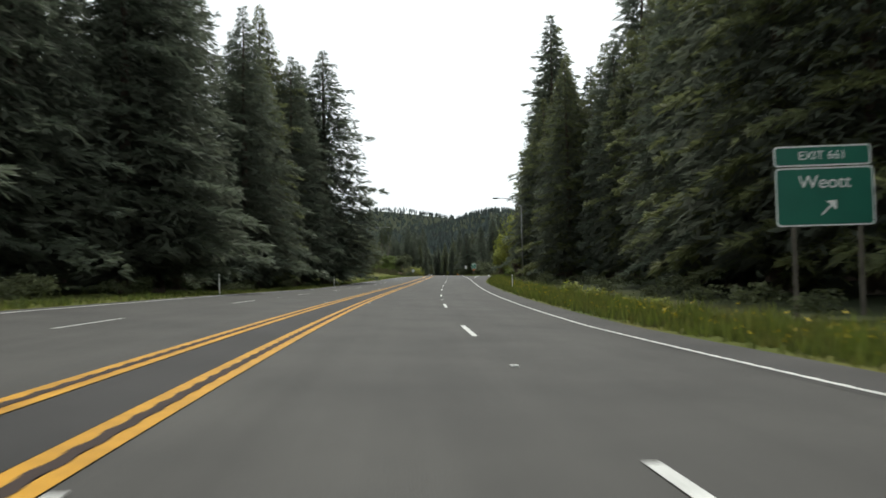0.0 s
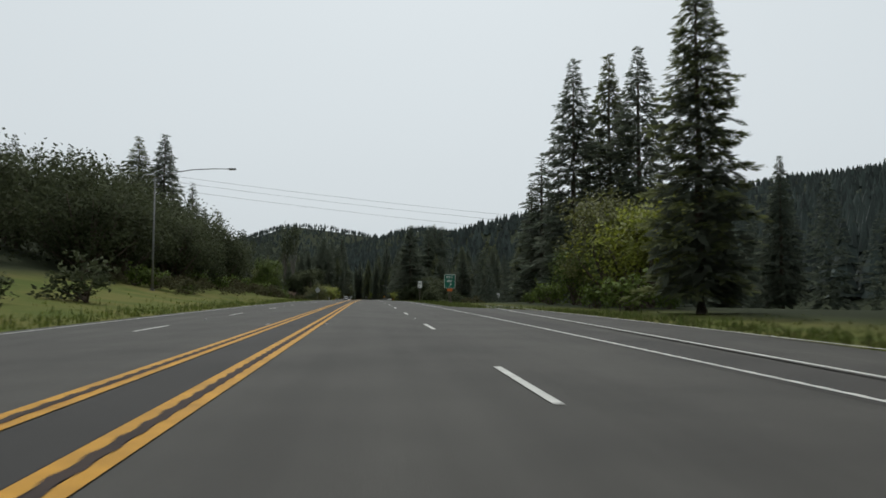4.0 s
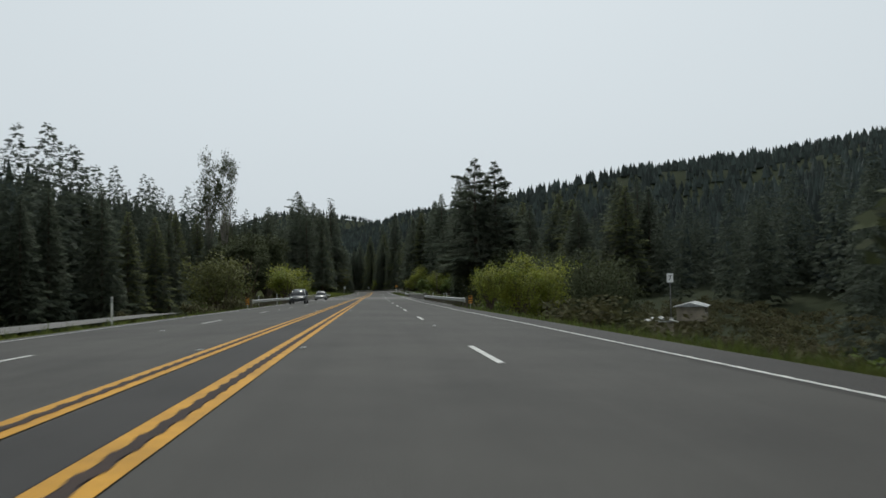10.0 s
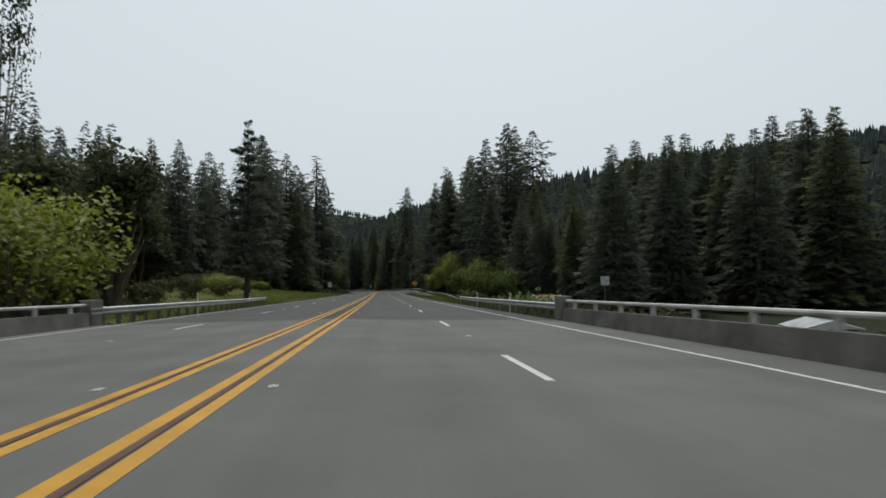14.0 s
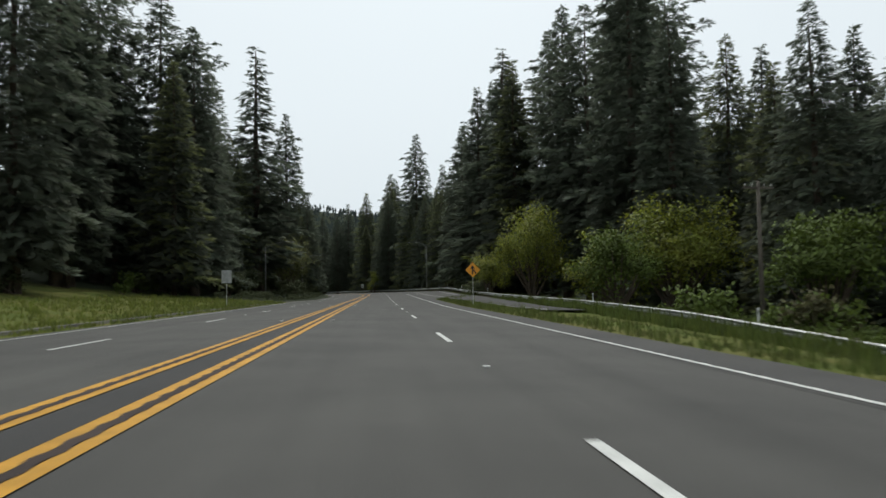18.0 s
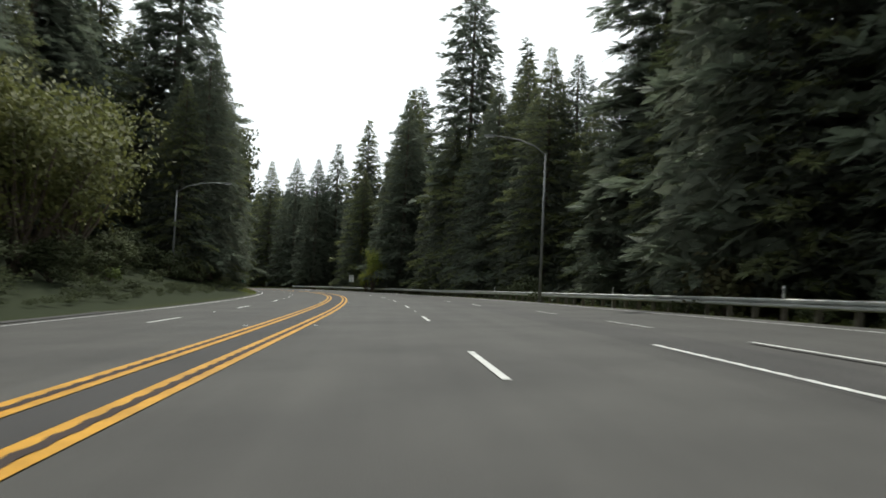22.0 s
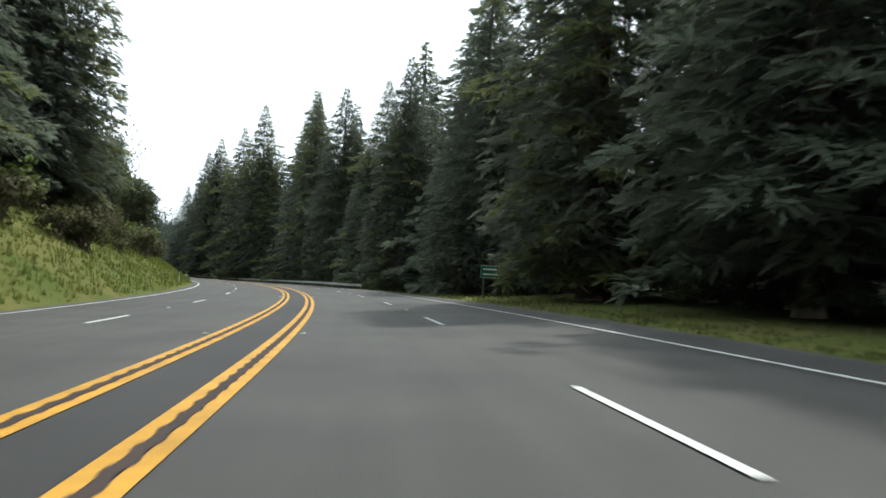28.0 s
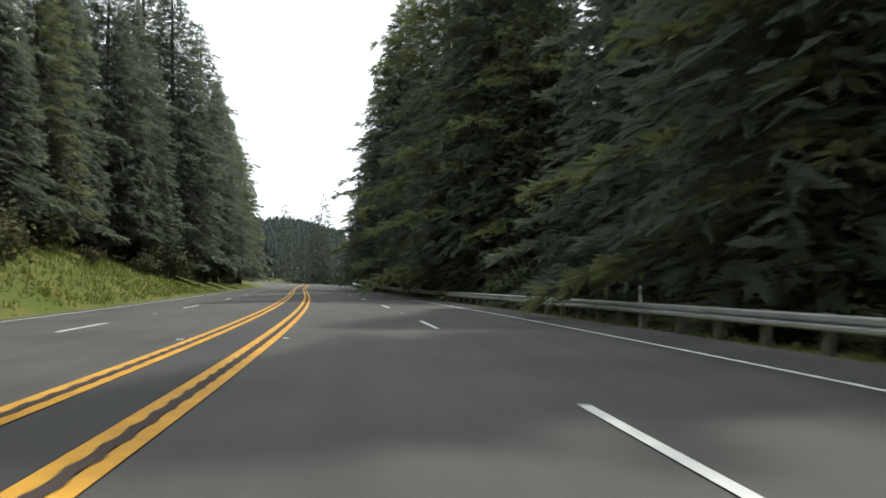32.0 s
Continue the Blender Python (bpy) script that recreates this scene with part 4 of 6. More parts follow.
HEROES = [("REDWOOD", 679, 51, 60), ("REDWOOD", 628, 33, 45), ("REDWOOD", 675, 57, 58), ("REDWOOD", 661, 45, 57), ("SPIRE", 672, 25.4, 44), ("REDWOOD", 778, 22.5, 52), ("SPIRE", 725, 25.5, 43.5), ("REDWOOD", 731, 30, 38),
          ("FIR", 778, 31.6, 42), ("REDWOOD", 676, 27, 43), ("FIR", 830, 31, 48), ("FIR", 836, 23, 41), ("FIR", 859, 24, 39.5), ("FIR", 874, 18, 37), ("FIR", 888, 15.5, 38), ("FINE", 855, 17.3, 34),
          ("FIR", 966, 27.8, 42), ("FIR", 1023, 15, 41), ("SPIRE", 1057, 12, 35), ("FINE", 1105, 13, 29.5), ("FIR", 1033, 13, 37), ("FIR", 1001, 20, 37.5), ("FIR", 1025, 28, 47),
          ("SPIRE", 228, 31, 24.7), ("SPIRE", 239, 31.8, 22), ("FIR", 205, 30, 33), ("FIR", 211, 37, 36), ("FIR", 202, 38, 34),
          ("FIR", 286, -46, 39), ("FIR", 280, -50, 37), ("SPIRE", 268, -35, 25), ("FIR", 446, -100, 55), ("FIR", 385, -60, 28), ("FIR", 392, -66, 28), ("REDWOOD", 644, -34, 49), ("SPIRE", 696, -22, 52), ("REDWOOD", 648, -27, 44), ("REDWOOD", 766, -20, 54),
          ("REDWOOD", 619, -44, 39), ("REDWOOD", 625, -31, 44.6), ("FIR", 612, -41, 34), ("REDWOOD", 560, -36, 30), ("FIR", 1083, -23.5, 51), ("FIR", 1068, -29.6, 48), ("FIR", 1118, -17, 41),
          ("FINE", 90, -13, 34), ("FIR", 150, 21.5, 20.5), ("FIR", 599, 51, 29.5), ("FIR", 656, 66, 40), ("FIR", 636, 49, 34), ("FIR", 642, 74, 39), ("FIR", 633, 94, 42), ("FIR", 584, 66, 28), ("FIR", 614, 32, 29),
          ("REDWOOD", 646, 33, 42), ("REDWOOD", 655, 32, 45), ("FIR", 666, 26, 40), ("REDWOOD", 668, 33, 46), ("FIR", 684, 22.5, 40), ("REDWOOD", 694, 27, 44), ("FIR", 703, 21.5, 37),
          ("FINE", 752, -14.5, 28), ("FINE", 765, -15, 30), ("FINE", 779, -15.5, 29), ("FINE", 791, -15, 28), ("FINE", 803, -16.5, 27), ("FINE", 872, -16.5, 31), ("FINE", 881, -18, 30), ("FINE", 866, -21, 33), ("FINE", 905, -19.5, 32), ("FINE", 897, -21.5, 34), ("FINE", 888, -20, 34), ("FINE", 914, -22, 30), ("FIR", 799, 18.5, 36), ("FIR", 806, 22, 40), ("FIR", 812, 26, 43),
          ("FINE", 915, 17, 31), ("FIR", 926, 21, 36), ("FIR", 104, 22.3, 43), ("FIR", 112, 24.5, 44), ("FINE", 909, -17.8, 34), ("FINE", 1036, -16.5, 29), ("FINE", 1082, -12.6, 31), ("FINE", 1098, -12.2, 29), ("FINE", 1112, -12, 27), ("FINE", 1041, -15.5, 28), ("FIR", 988, 16, 36), ("FINE", 976, 17.5, 35), ("WARM", 776, 19.5, 26), ("WARM", 768, 20, 24), ("WARM", 785, 21, 27), ("WARM", 27, 21.5, 27), ("WARM", 66, 18.5, 25), ("WARM", 700, 22.5, 25), ("WARM", 826, 19, 27), ("FINE", 812, -13.6, 28), ("FINE", 822, -14.2, 28), ("WARM", 747, 22.8, 29), ("FINE", 757, 23.5, 31), ("WARM", 768, 22.5, 30), ("REDWOOD", 648, -22.5, 38), ("FIR", 636, -22, 30), ("REDWOOD", 657, -25, 42), ("FIR", 342, -49, 28.5), ("FIR", 352, -46.5, 29), ("FIR", 112, 23, 31), ("FIR", 126, 21.5, 28), ("FINE", 393, 15.2, 5.6), ("FINE", 390, 21.2, 7), ("FINE", 393, 24.5, 7), ("FINE", 395, 28.5, 7.2), ("FINE", 388, 29, 6.2), ("FINE", 396, 14, 5.0), ("FINE", 958, 18.8, 32), ("FINE", 1050, -13.5, 34), ("FINE", 1066, -12.8, 34), ("FIR", 1057, 12.8, 38), ("FIR", 1071, 12.5, 36), ("FINE", 100, 20.2, 30), ("FINE", 94, 19.6, 27), ("FIR", 108, 21.5, 28), ("FINE", 949, 19, 33), ("FIR", 600, 38, 24), ("FIR", 592, 43, 17), ("FIR", 580, 46, 22), ("FIR", 78, -19, 36.5), ("FIR", 97, -17.5, 34), ("FINE", 88, -16.5, 32), ("FINE", 101, -19, 33), ("FINE", 838, -13.5, 33), ("FINE", 848, -14, 34), ("FINE", 796, -12.6, 25), ("FINE", 806, -13.2, 28)]
for i, (kind, s, lat, top) in enumerate(HEROES):
    conifer(kind, i, s, lat, top, widen=1.3 if s == 90 else 1.5 if kind == "SPIRE" else 1.3 if s in (286, 280) else 1.0)

# woods at the roadside: s range, lat range, tip heights, count, kind
WOODS = [(-40, 92, -14.5, -20, 26, 33, 18, "FINE"), (-40, 90, -20, -34, 32, 39, 14, "FIR"), (-20, 95, 19.6, 23, 22, 30, 14, "FINE"), (-30, 125, 24, 36, 30, 38, 14, "FIR"), (100, 150, 26, 40, 14, 22, 5, "FIR"),
         (195, 260, 44, 60, 18, 25, 5, "FIR"), (200, 300, -45, -70, 18, 30, 6, "FIR"), (320, 480, -38, -60, 14, 23, 8, "FIR"), (400, 490, -36, -48, 16, 21, 8, "FIR"), (490, 550, -38, -56, 20, 25, 9, "FIR"), (550, 610, -38, -56, 25, 34, 8, "FIR"), (600, 690, -25, -42, 26, 38, 10, "REDWOOD"),
         (650, 745, -25.5, -28.5, 24, 33, 9, "FINE"), (745, 800, -14, -18, 20, 28, 8, "FINE"), (680, 800, -22, -36, 30, 42, 12, "FIR"), (815, 1000, -23, -36, 18, 26, 14, "FIR"), (1000, 1120, -13, -26, 20, 32, 12, "FIR"),
         (570, 680, 36, 60, 15, 23, 10, "FIR"), (690, 750, 23.5, 26.5, 22, 30, 7, "FINE"), (750, 880, 20.8, 24.5, 22, 30, 13, "FINE"), (690, 890, 25, 36, 28, 37, 16, "FIR"), (880, 940, 19, 23, 22, 30, 6, "FINE"), (940, 1000, 16.5, 20, 20, 28, 8, "FINE"), (1000, 1120, 16, 19.5, 26, 35, 11, "FINE"), (890, 1130, 19, 34, 27, 38, 18, "FIR")]
for s0, s1, l0, l1, h0, h1, n, kind in WOODS:
    cells = [(s0 + (s1 - s0) * (i + rng.random()) / n, rng.uniform(l0, l1)) for i in range(n)]
    for i, (s, lat) in enumerate(cells):
        conifer(kind, rng.randrange(9), s, lat, rng.uniform(h0, h1))


def woodland(name, label, zones, seed):
    """The depth of the woods behind the first rows: crowns joined into one mesh."""
    r = random.Random(seed)
    protos = []
    for i in range(4):
        me = conifer_meshes("wood", 300 + i, 28, (12, 14, 11, 13)[i], 330, droop=.4, ragged=.4, core=.35, taper=(.4, .6, .36, .5)[i], length=1.3, limbs=2.0, blades=2, tip=.5, slim=.34)[1]
        v = np.empty(len(me.vertices) * 3)
        me.vertices.foreach_get("co", v)
        v = v.reshape(-1, 3)
        rad = np.maximum(np.hypot(v[:, 0], v[:, 1]), .2)
        protos.append((v, [tuple(p.vertices) for p in me.polygons], np.stack([v[:, 0] / rad * .8, v[:, 1] / rad * .8, np.full(len(v), .6)], -1)))
        bpy.data.meshes.remove(me)
    V, F, N, n = [], [], [], 0
    for s0, s1, l0, l1, h0, h1, cnt in zones:
        for i in range(cnt):
            s, lat = s0 + (s1 - s0) * (i + r.random()) / cnt, r.uniform(l0, l1)
            p = at(s, lat)
            k = (float(surface(s, 0)) + r.uniform(h0, h1) - p.z) / 28
            if k < .35:
                k = r.uniform(.5, .75)
            a = r.uniform(0, 6.3)
            v, f, nn = protos[r.randrange(4)]
            m = np.array([[math.cos(a), -math.sin(a), 0], [math.sin(a), math.cos(a), 0], [0, 0, 1]]) * k
            V.append(v @ m.T + np.array(p))
            N.append(nn @ m.T / k)
            F += [tuple(q + n for q in g) for g in f]
            n += len(v)
    return tagged(new(name, soften(mesh_of(name, np.concatenate(V), F, M_NEEDLE_DEEP_SHADE, uv=np.tile([(0, .5), (.55, 1), (1, .5), (.45, 0)], (len(F), 1))), np.concatenate(N))), label, "woods", kind="stuff")


woodland("woodland", "deep conifer wood behind the roadside trees, darkened in colour for its backlit shade",
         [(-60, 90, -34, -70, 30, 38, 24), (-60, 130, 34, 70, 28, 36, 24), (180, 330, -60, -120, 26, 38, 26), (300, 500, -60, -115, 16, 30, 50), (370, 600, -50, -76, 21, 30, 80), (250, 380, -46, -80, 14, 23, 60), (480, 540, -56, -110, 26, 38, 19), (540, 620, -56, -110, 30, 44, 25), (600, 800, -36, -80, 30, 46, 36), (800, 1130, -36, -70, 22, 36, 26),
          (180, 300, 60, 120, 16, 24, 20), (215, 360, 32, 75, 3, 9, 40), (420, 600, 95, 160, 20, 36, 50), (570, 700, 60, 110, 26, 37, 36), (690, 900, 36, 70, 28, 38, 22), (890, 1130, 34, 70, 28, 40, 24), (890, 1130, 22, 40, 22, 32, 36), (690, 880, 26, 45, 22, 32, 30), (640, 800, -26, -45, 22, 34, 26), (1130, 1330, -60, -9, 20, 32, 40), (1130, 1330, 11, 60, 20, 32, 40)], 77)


def brush(name, label, protos, native, zones, seed):
    """Low growth that nobody could count, joined into one mesh."""
    r = random.Random(seed)
    V, F, n = [], [], 0
    for s0, s1, l0, l1, h0, h1, cnt, which in zones:
        me = protos[which][1]
        v = np.empty(len(me.vertices) * 3)
        me.vertices.foreach_get("co", v)
        v = v.reshape(-1, 3)
        f = np.array([tuple(q.vertices) for q in me.polygons])
        for i in range(cnt):
            s, lat = s0 + (s1 - s0) * (i + r.random()) / cnt, r.uniform(l0, l1)
            k, a, q = r.uniform(h0, h1) / native, r.uniform(0, 6.3), r.uniform(1.0, 1.5)
            m = np.array([[math.cos(a) * q, -math.sin(a) * q, 0], [math.sin(a) * q, math.cos(a) * q, 0], [0, 0, 1]]) * k
            V.append(v @ m.T + np.array(at(s, lat, -.05)))
            F.append(f + n)
            n += len(v)
    return tagged(new(name, mesh_of(name, np.concatenate(V), np.concatenate(F).tolist(), protos[zones[0][7]][1].materials[0])), label, "brush", kind="stuff")


def far_woods(name, label, places, seed, tiers, spread=1.0):
    """Woods too far to count: many small uneven conifers in one mesh."""
    r = np.random.RandomState(seed)
    V, F = [], []
    for x, y, z, h in places:
        w, n = h * r.uniform(.2, .32) * spread, len(V)
        for t in range(tiers):
            z0, z1 = z + h * (.05 + .75 * t / tiers), z + h * min(1.0, (t + 1.7) / tiers)
            rr, sides, b = w * (1 - .72 * t / tiers), 6 if tiers > 2 else 5, len(V)
            a0 = r.uniform(0, 6)
            for k in range(sides):
                a = a0 + 2 * math.pi * k / sides
                q = rr * r.uniform(.6, 1.25)
                V.append((x + math.cos(a) * q, y + math.sin(a) * q, z0 + r.uniform(-.05, .05) * h))
            V.append((x + r.uniform(-.2, .2), y + r.uniform(-.2, .2), z1))
            for k in range(sides):
                F.append((b + k, b + (k + 1) % sides, b + sides))
    return tagged(new(name, mesh_of(name, V, F, M_FARWOOD)), label, "woods", kind="stuff")


def below(n, s0, s1, l0, l1, top0, top1, seed):
    """Places of trees whose tips stand at a height above the pavement."""
    r = np.random.RandomState(seed)
    s, l = r.uniform(s0, s1, n), r.uniform(l0, l1, n)
    x, y = plan(s, l)
    z = ground(s, l)
    return np.stack([x, y, z, np.maximum(surface(s, 0 * s) + r.uniform(top0, top1, n) - z, 7)], -1)


def scatter(n, s0, s1, l0, l1, h0, h1, seed):
    r = np.random.RandomState(seed)
    s, l = r.uniform(s0, s1, n), np.sign(l0) * np.exp(r.uniform(math.log(abs(l0)), math.log(abs(l1)), n))
    x, y = plan(s, l)
    return np.stack([x, y, ground(s, l), r.uniform(h0, h1, n)], -1)


LEFTMASS = np.concatenate([below(150, 370, 620, -84, -120, 28, 38, 32), below(120, 250, 380, -88, -126, 22, 31, 34)])
far_woods("mid_woods", "dark conifer woods behind the roadside trees", np.concatenate([scatter(1300, 100, 1300, 125, 330, 18, 27, 1), scatter(2400, 100, 1300, -105, -330, 16, 26, 2), LEFTMASS, scatter(400, 1320, 1700, 12, 160, 18, 30, 3), scatter(400, 1320, 1700, -12, -160, 18, 30, 4)]), 5, 6, 0.65)
far_woods("hillside_woods", "dark conifer forest covering the far hillsides, slight haze tinted into its colour", np.concatenate([scatter(21000, 100, 3400, 250, 2600, 12, 19, 6), scatter(7000, 100, 2700, -250, -2200, 12, 19, 7), scatter(4000, 1600, 3000, 10, 700, 12, 19, 8), scatter(4000, 1600, 3000, -10, -700, 12, 19, 9)]), 10, 2)

# broadleaf trees and shrubs
BIGOAK = [broadleaf_meshes("big_oak", 110 + i, 16, 19, 8500, M_LEAF_DARK, 34, size=.36, trunk=.06) for i in range(2)]
OAK = [broadleaf_meshes("oak", 80 + i, 10, 11, 3000, M_LEAF_DARK, 14, size=.42, trunk=.12) for i in range(2)]
SHRUB = [broadleaf_meshes("shrub", 84 + i, 3, 4.2, 620, m, 10, size=.22, trunk=.08, multi=2) for i, m in enumerate([M_LEAF_GREEN, M_LEAF_BROWN, M_LEAF_DARK, M_LEAF_YELLOW])]
SPRING = [broadleaf_meshes("spring_tree", 90 + i, 8, 8, 5000, M_LEAF_YELLOW, 16, size=.18, trunk=.12, multi=2) for i in range(2)]
GREENTREE = [broadleaf_meshes("green_tree", 94 + i, 9, 8, 5600, M_LEAF_GREEN, 17, size=.2, trunk=.12, multi=2) for i in range(2)]
EUC = [broadleaf_meshes("eucalyptus", 97 + i, 32, 9, 3000, M_LEAF_DARK, 20, bark=M_PALEBARK, trunk=.38, size=.3, stem=.3) for i in range(2)]
BIGMAPLE = broadleaf_meshes("big_maple", 95, 13, 12, 9000, M_LEAF_YELLOW, 22, size=.22, trunk=.12, multi=2)
DULLMAPLE = broadleaf_meshes("dull_maple", 96, 13, 12, 8000, M_LEAF_OLIVE, 24, size=.24, trunk=.1, multi=2)
TALLOAK = [broadleaf_meshes("tall_oak", 101 + i, 26, 11, 5600, M_LEAF_DARK, 26, size=.45, trunk=.06) for i in range(2)]
PINKBUSH = broadleaf_meshes("blossom_shrub", 99, 3, 4, 1300, M_LEAF_PINK, 8, size=.2, trunk=.1, multi=2)


def leafy(proto, native, s, lat, top, label, name="broadleaf_tree", category="tree", group="", widen=1.0):
    b = float(ground(s, lat)[0])
    return plant(proto, s, lat, float(surface(s, 0)) + top - b, native, rng.uniform(0, 6.3), label, category, name, group, sink=.1, widen=widen)


leafy(EUC[0], 32, 498, -42.6, 40.5, "tall slender eucalyptus with bare pale stems and tufted top", "eucalyptus_tree", group="eucalyptus pair", widen=.6)
leafy(EUC[1], 32, 499, -38.6, 40, "tall slender eucalyptus with bare pale stems and tufted top", "eucalyptus_tree", group="eucalyptus pair", widen=.6)
for i, (s, lat, top) in enumerate([(190, -27, 14), (200, -33, 18), (212, -29, 15), (225, -27, 14), (236, -29, 14), (250, -25, 13), (262, -30, 13), (178, -34, 16), (206, -42, 20), (230, -42, 19), (246, -28, 16), (256, -28, 12), (240, -34, 19), (225, -37, 21), (268, -28, 11.5), (278, -30, 12.5), (286, -34, 14)]):
    leafy(BIGOAK[i % 2], 16, s, lat, top, "dense dark evergreen oak on the grass bank", "oak_tree", group="oaks on the bank")
for i, (s, lat, top) in enumerate([(357, 12.2, 3.4), (358, 15.0, 4.2), (360, 17.6, 3.7)]):
    leafy(SPRING[i % 2], 8, s, lat, top, "bright yellow-green leafy shrub beside the guardrail", "spring_shrub", "shrub", "shrubs by the rail end", widen=.85)
leafy(SPRING[0], 8, 458, -17.2, 7.6, "broad young tree in pale yellow-green leaf", "spring_tree", widen=1.25)
leafy(DULLMAPLE, 13, 392, -17, 6.4, "broad grey-green tree behind the guardrail", widen=1.1)
leafy(BIGMAPLE, 13, 640, 23.2, 12.2, "round maple in bright yellow-green spring leaf", "spring_tree", widen=.85)
leafy(SPRING[0], 8, 645, 18.2, 6.2, "young maple in bright yellow-green spring leaf", "spring_tree")
leafy(BIGMAPLE, 13, 608, 29.5, 9.2, "rounded green tree behind the guardrail", widen=1.1)
leafy(SPRING[1], 8, 620, 27, 7.2, "rounded green tree behind the guardrail", widen=1.1)
leafy(GREENTREE[1], 9, 590, 32, 6, "rounded green tree behind the guardrail", widen=1.1)
leafy(GREENTREE[1], 9, 603, 22.5, 6, "leafy green tree leaning over the entry ramp", widen=1.1)
leafy(SPRING[0], 8, 795.5, 12.2, 8.2, "yellow-green vine maple at the edge of the wood", "spring_tree", widen=.5)
leafy(SPRING[1], 8, 799, 12.0, 4.8, "yellow-green vine maple at the edge of the wood", "spring_tree", widen=.6)
leafy(BIGMAPLE, 13, 118, 17.3, 11.4, "bright yellow-green maple at the edge of the wood", "spring_tree", widen=.75)
leafy(DULLMAPLE, 13, 110.5, 18.8, 10.4, "rounded olive maple at the edge of the wood", "spring_tree", widen=.8)
leafy(SPRING[0], 8, 121.6, 14.4, 5.7, "small yellow-green maple leaning from the wood", "spring_tree", widen=.75)
leafy(DULLMAPLE, 13, 172, 24, 10.5, "leafy golden-green maple by the exit ramp", "spring_tree", widen=1.1)
leafy(GREENTREE[1], 9, 180, 23, 5.5, "leafy yellow-green tree by the exit ramp", widen=1.1)
leafy(SPRING[0], 8, 165, 24, 9, "leafy yellow-green tree by the exit ramp", "spring_tree")
for i, (s, lat, top) in enumerate([(925, -22, 16.5), (938, -21, 17.5), (951, -22.5, 19.5), (963, -22, 17.5), (930, -29, 22.5), (946, -30, 23.5), (976, -21.5, 19.5), (915, -23, 17), (986, -22.5, 21), (998, -22, 23.5)]):
    leafy(BIGOAK[i % 2], 16, s, lat, top, "dense dark evergreen oak above the cut bank", "oak_tree", group="trees on the cut bank", widen=.8)
for i, (s, lat, top) in enumerate([(297, 17.5, 5.0), (302, 20.5, 5.6), (300, 12.4, 4.4), (306, 15.5, 5.2), (294, 20.5, 4.2), (303, 17, 6.4), (287.5, 13.0, 4.4), (290, 16.4, 4.0), (294, 10.9, 2.6), (284, 17.5, 3.0)]):
    leafy(OAK[i % 2], 10, s, lat, top, "dark thicket under the solitary fir", "thicket", "shrub", "thicket under the fir", widen=1.2)
for i, (s, lat, top) in enumerate([(384, 16.5, 3.6), (388, 19.5, 5.6), (391, 23, 6.0), (386, 26.5, 5.4), (394, 16.5, 4.4), (395, 22, 6.2), (384, 31, 5.0), (391, 31, 6.0), (396, 27, 6.4), (379, 23, 3.4)]):
    leafy(BIGOAK[i % 2], 16, s, lat, top, "dark evergreen oak in the gully beside the bridge", "oak_tree", group="oaks in the gully", widen=.75)
leafy(GREENTREE[0], 9, 262, -18.5, 8.6, "leafy light green tree on the grass bank", widen=1.1)
leafy(DULLMAPLE, 13, 272, -21, 7.5, "dull olive tree on the grass bank", widen=1.1)
leafy(DULLMAPLE, 13, 714, -18, 13.8, "broad tree with dull olive leaves beside the lamp posts", "spring_tree")
leafy(DULLMAPLE, 13, 727, -20, 15, "broad tree with dull olive leaves beside the lamp posts", widen=.8)
for i, (s, lat, top) in enumerate([(835, -16.5, 21), (846, -17.5, 20), (858, -19, 22), (872, -18, 20), (962, -15.5, 14), (973, -14.8, 14), (983, -15.5, 16), (996, -16, 15)]):
    leafy(TALLOAK[i % 2], 26, s, lat, top, "dense evergreen tree on the cut bank", "oak_tree", group="trees on the cut bank", widen=1.2)
leafy(TALLOAK[0], 26, 800, -13.4, 27, "tall evergreen oak leaning over the road bend", "oak_tree")
leafy(TALLOAK[1], 26, 790, -14.5, 25, "tall evergreen oak leaning over the road bend", "oak_tree")
leafy(PINKBUSH, 3, 282, -15.5, 2.0, "shrub covered in faded pink blossom", "blossom_shrub", "shrub")
SHRUBS = [(150, 200, 20, 26, 6, 0), (225, 330, 16, 26, 24, 2), (330, 395, 13.5, 19, 5, 0), (455, 530, 13, 22, 9, 0), (575, 600, 22, 28, 7, 0), (650, 880, 18, 20, 14, 2), (885, 940, 16, 19, 5, 2),
          (180, 300, -15, -24, 18, 0), (300, 400, -12, -20, 12, 1), (455, 560, -20, -34, 16, 1), (560, 660, -24, -30, 10, 0), (660, 780, -13.5, -17, 8, 2), (780, 895, -15, -21, 22, 1), (890, 1040, -12.5, -17.5, 50, 1), (330, 400, 17, 34, 16, 1), (215, 330, 24, 40, 12, 2),
          (0, 30, 11.8, 12.8, 5, 3), (500, 600, -27, -36, 14, 1), (320, 480, -24, -36, 12, 0), (100, 180, -14, -24, 10, 2), (1030, 1120, -11, -14, 6, 2), (940, 1120, 12.5, 14, 8, 2)]
for s0, s1, l0, l1, n, m in SHRUBS:
    for i in range(n):
        s, lat = rng.uniform(s0, s1), rng.uniform(l0, l1)
        k = m if rng.random() < .7 else rng.randrange(3)
        k = 3 if m == 3 else k
        low = k == 3
        plant(SHRUB[k], s, lat, rng.uniform(.5, 1.2) if low else rng.uniform(1.2, 3.2), 3, rng.uniform(0, 6.3), ("leafy green shrub on the verge", "brownish brushy shrub on the bank", "dark green shrub at the foot of the wood", "low broom shrub with yellow flowers on the verge")[k], "shrub", "shrub", "roadside shrubs", .1)

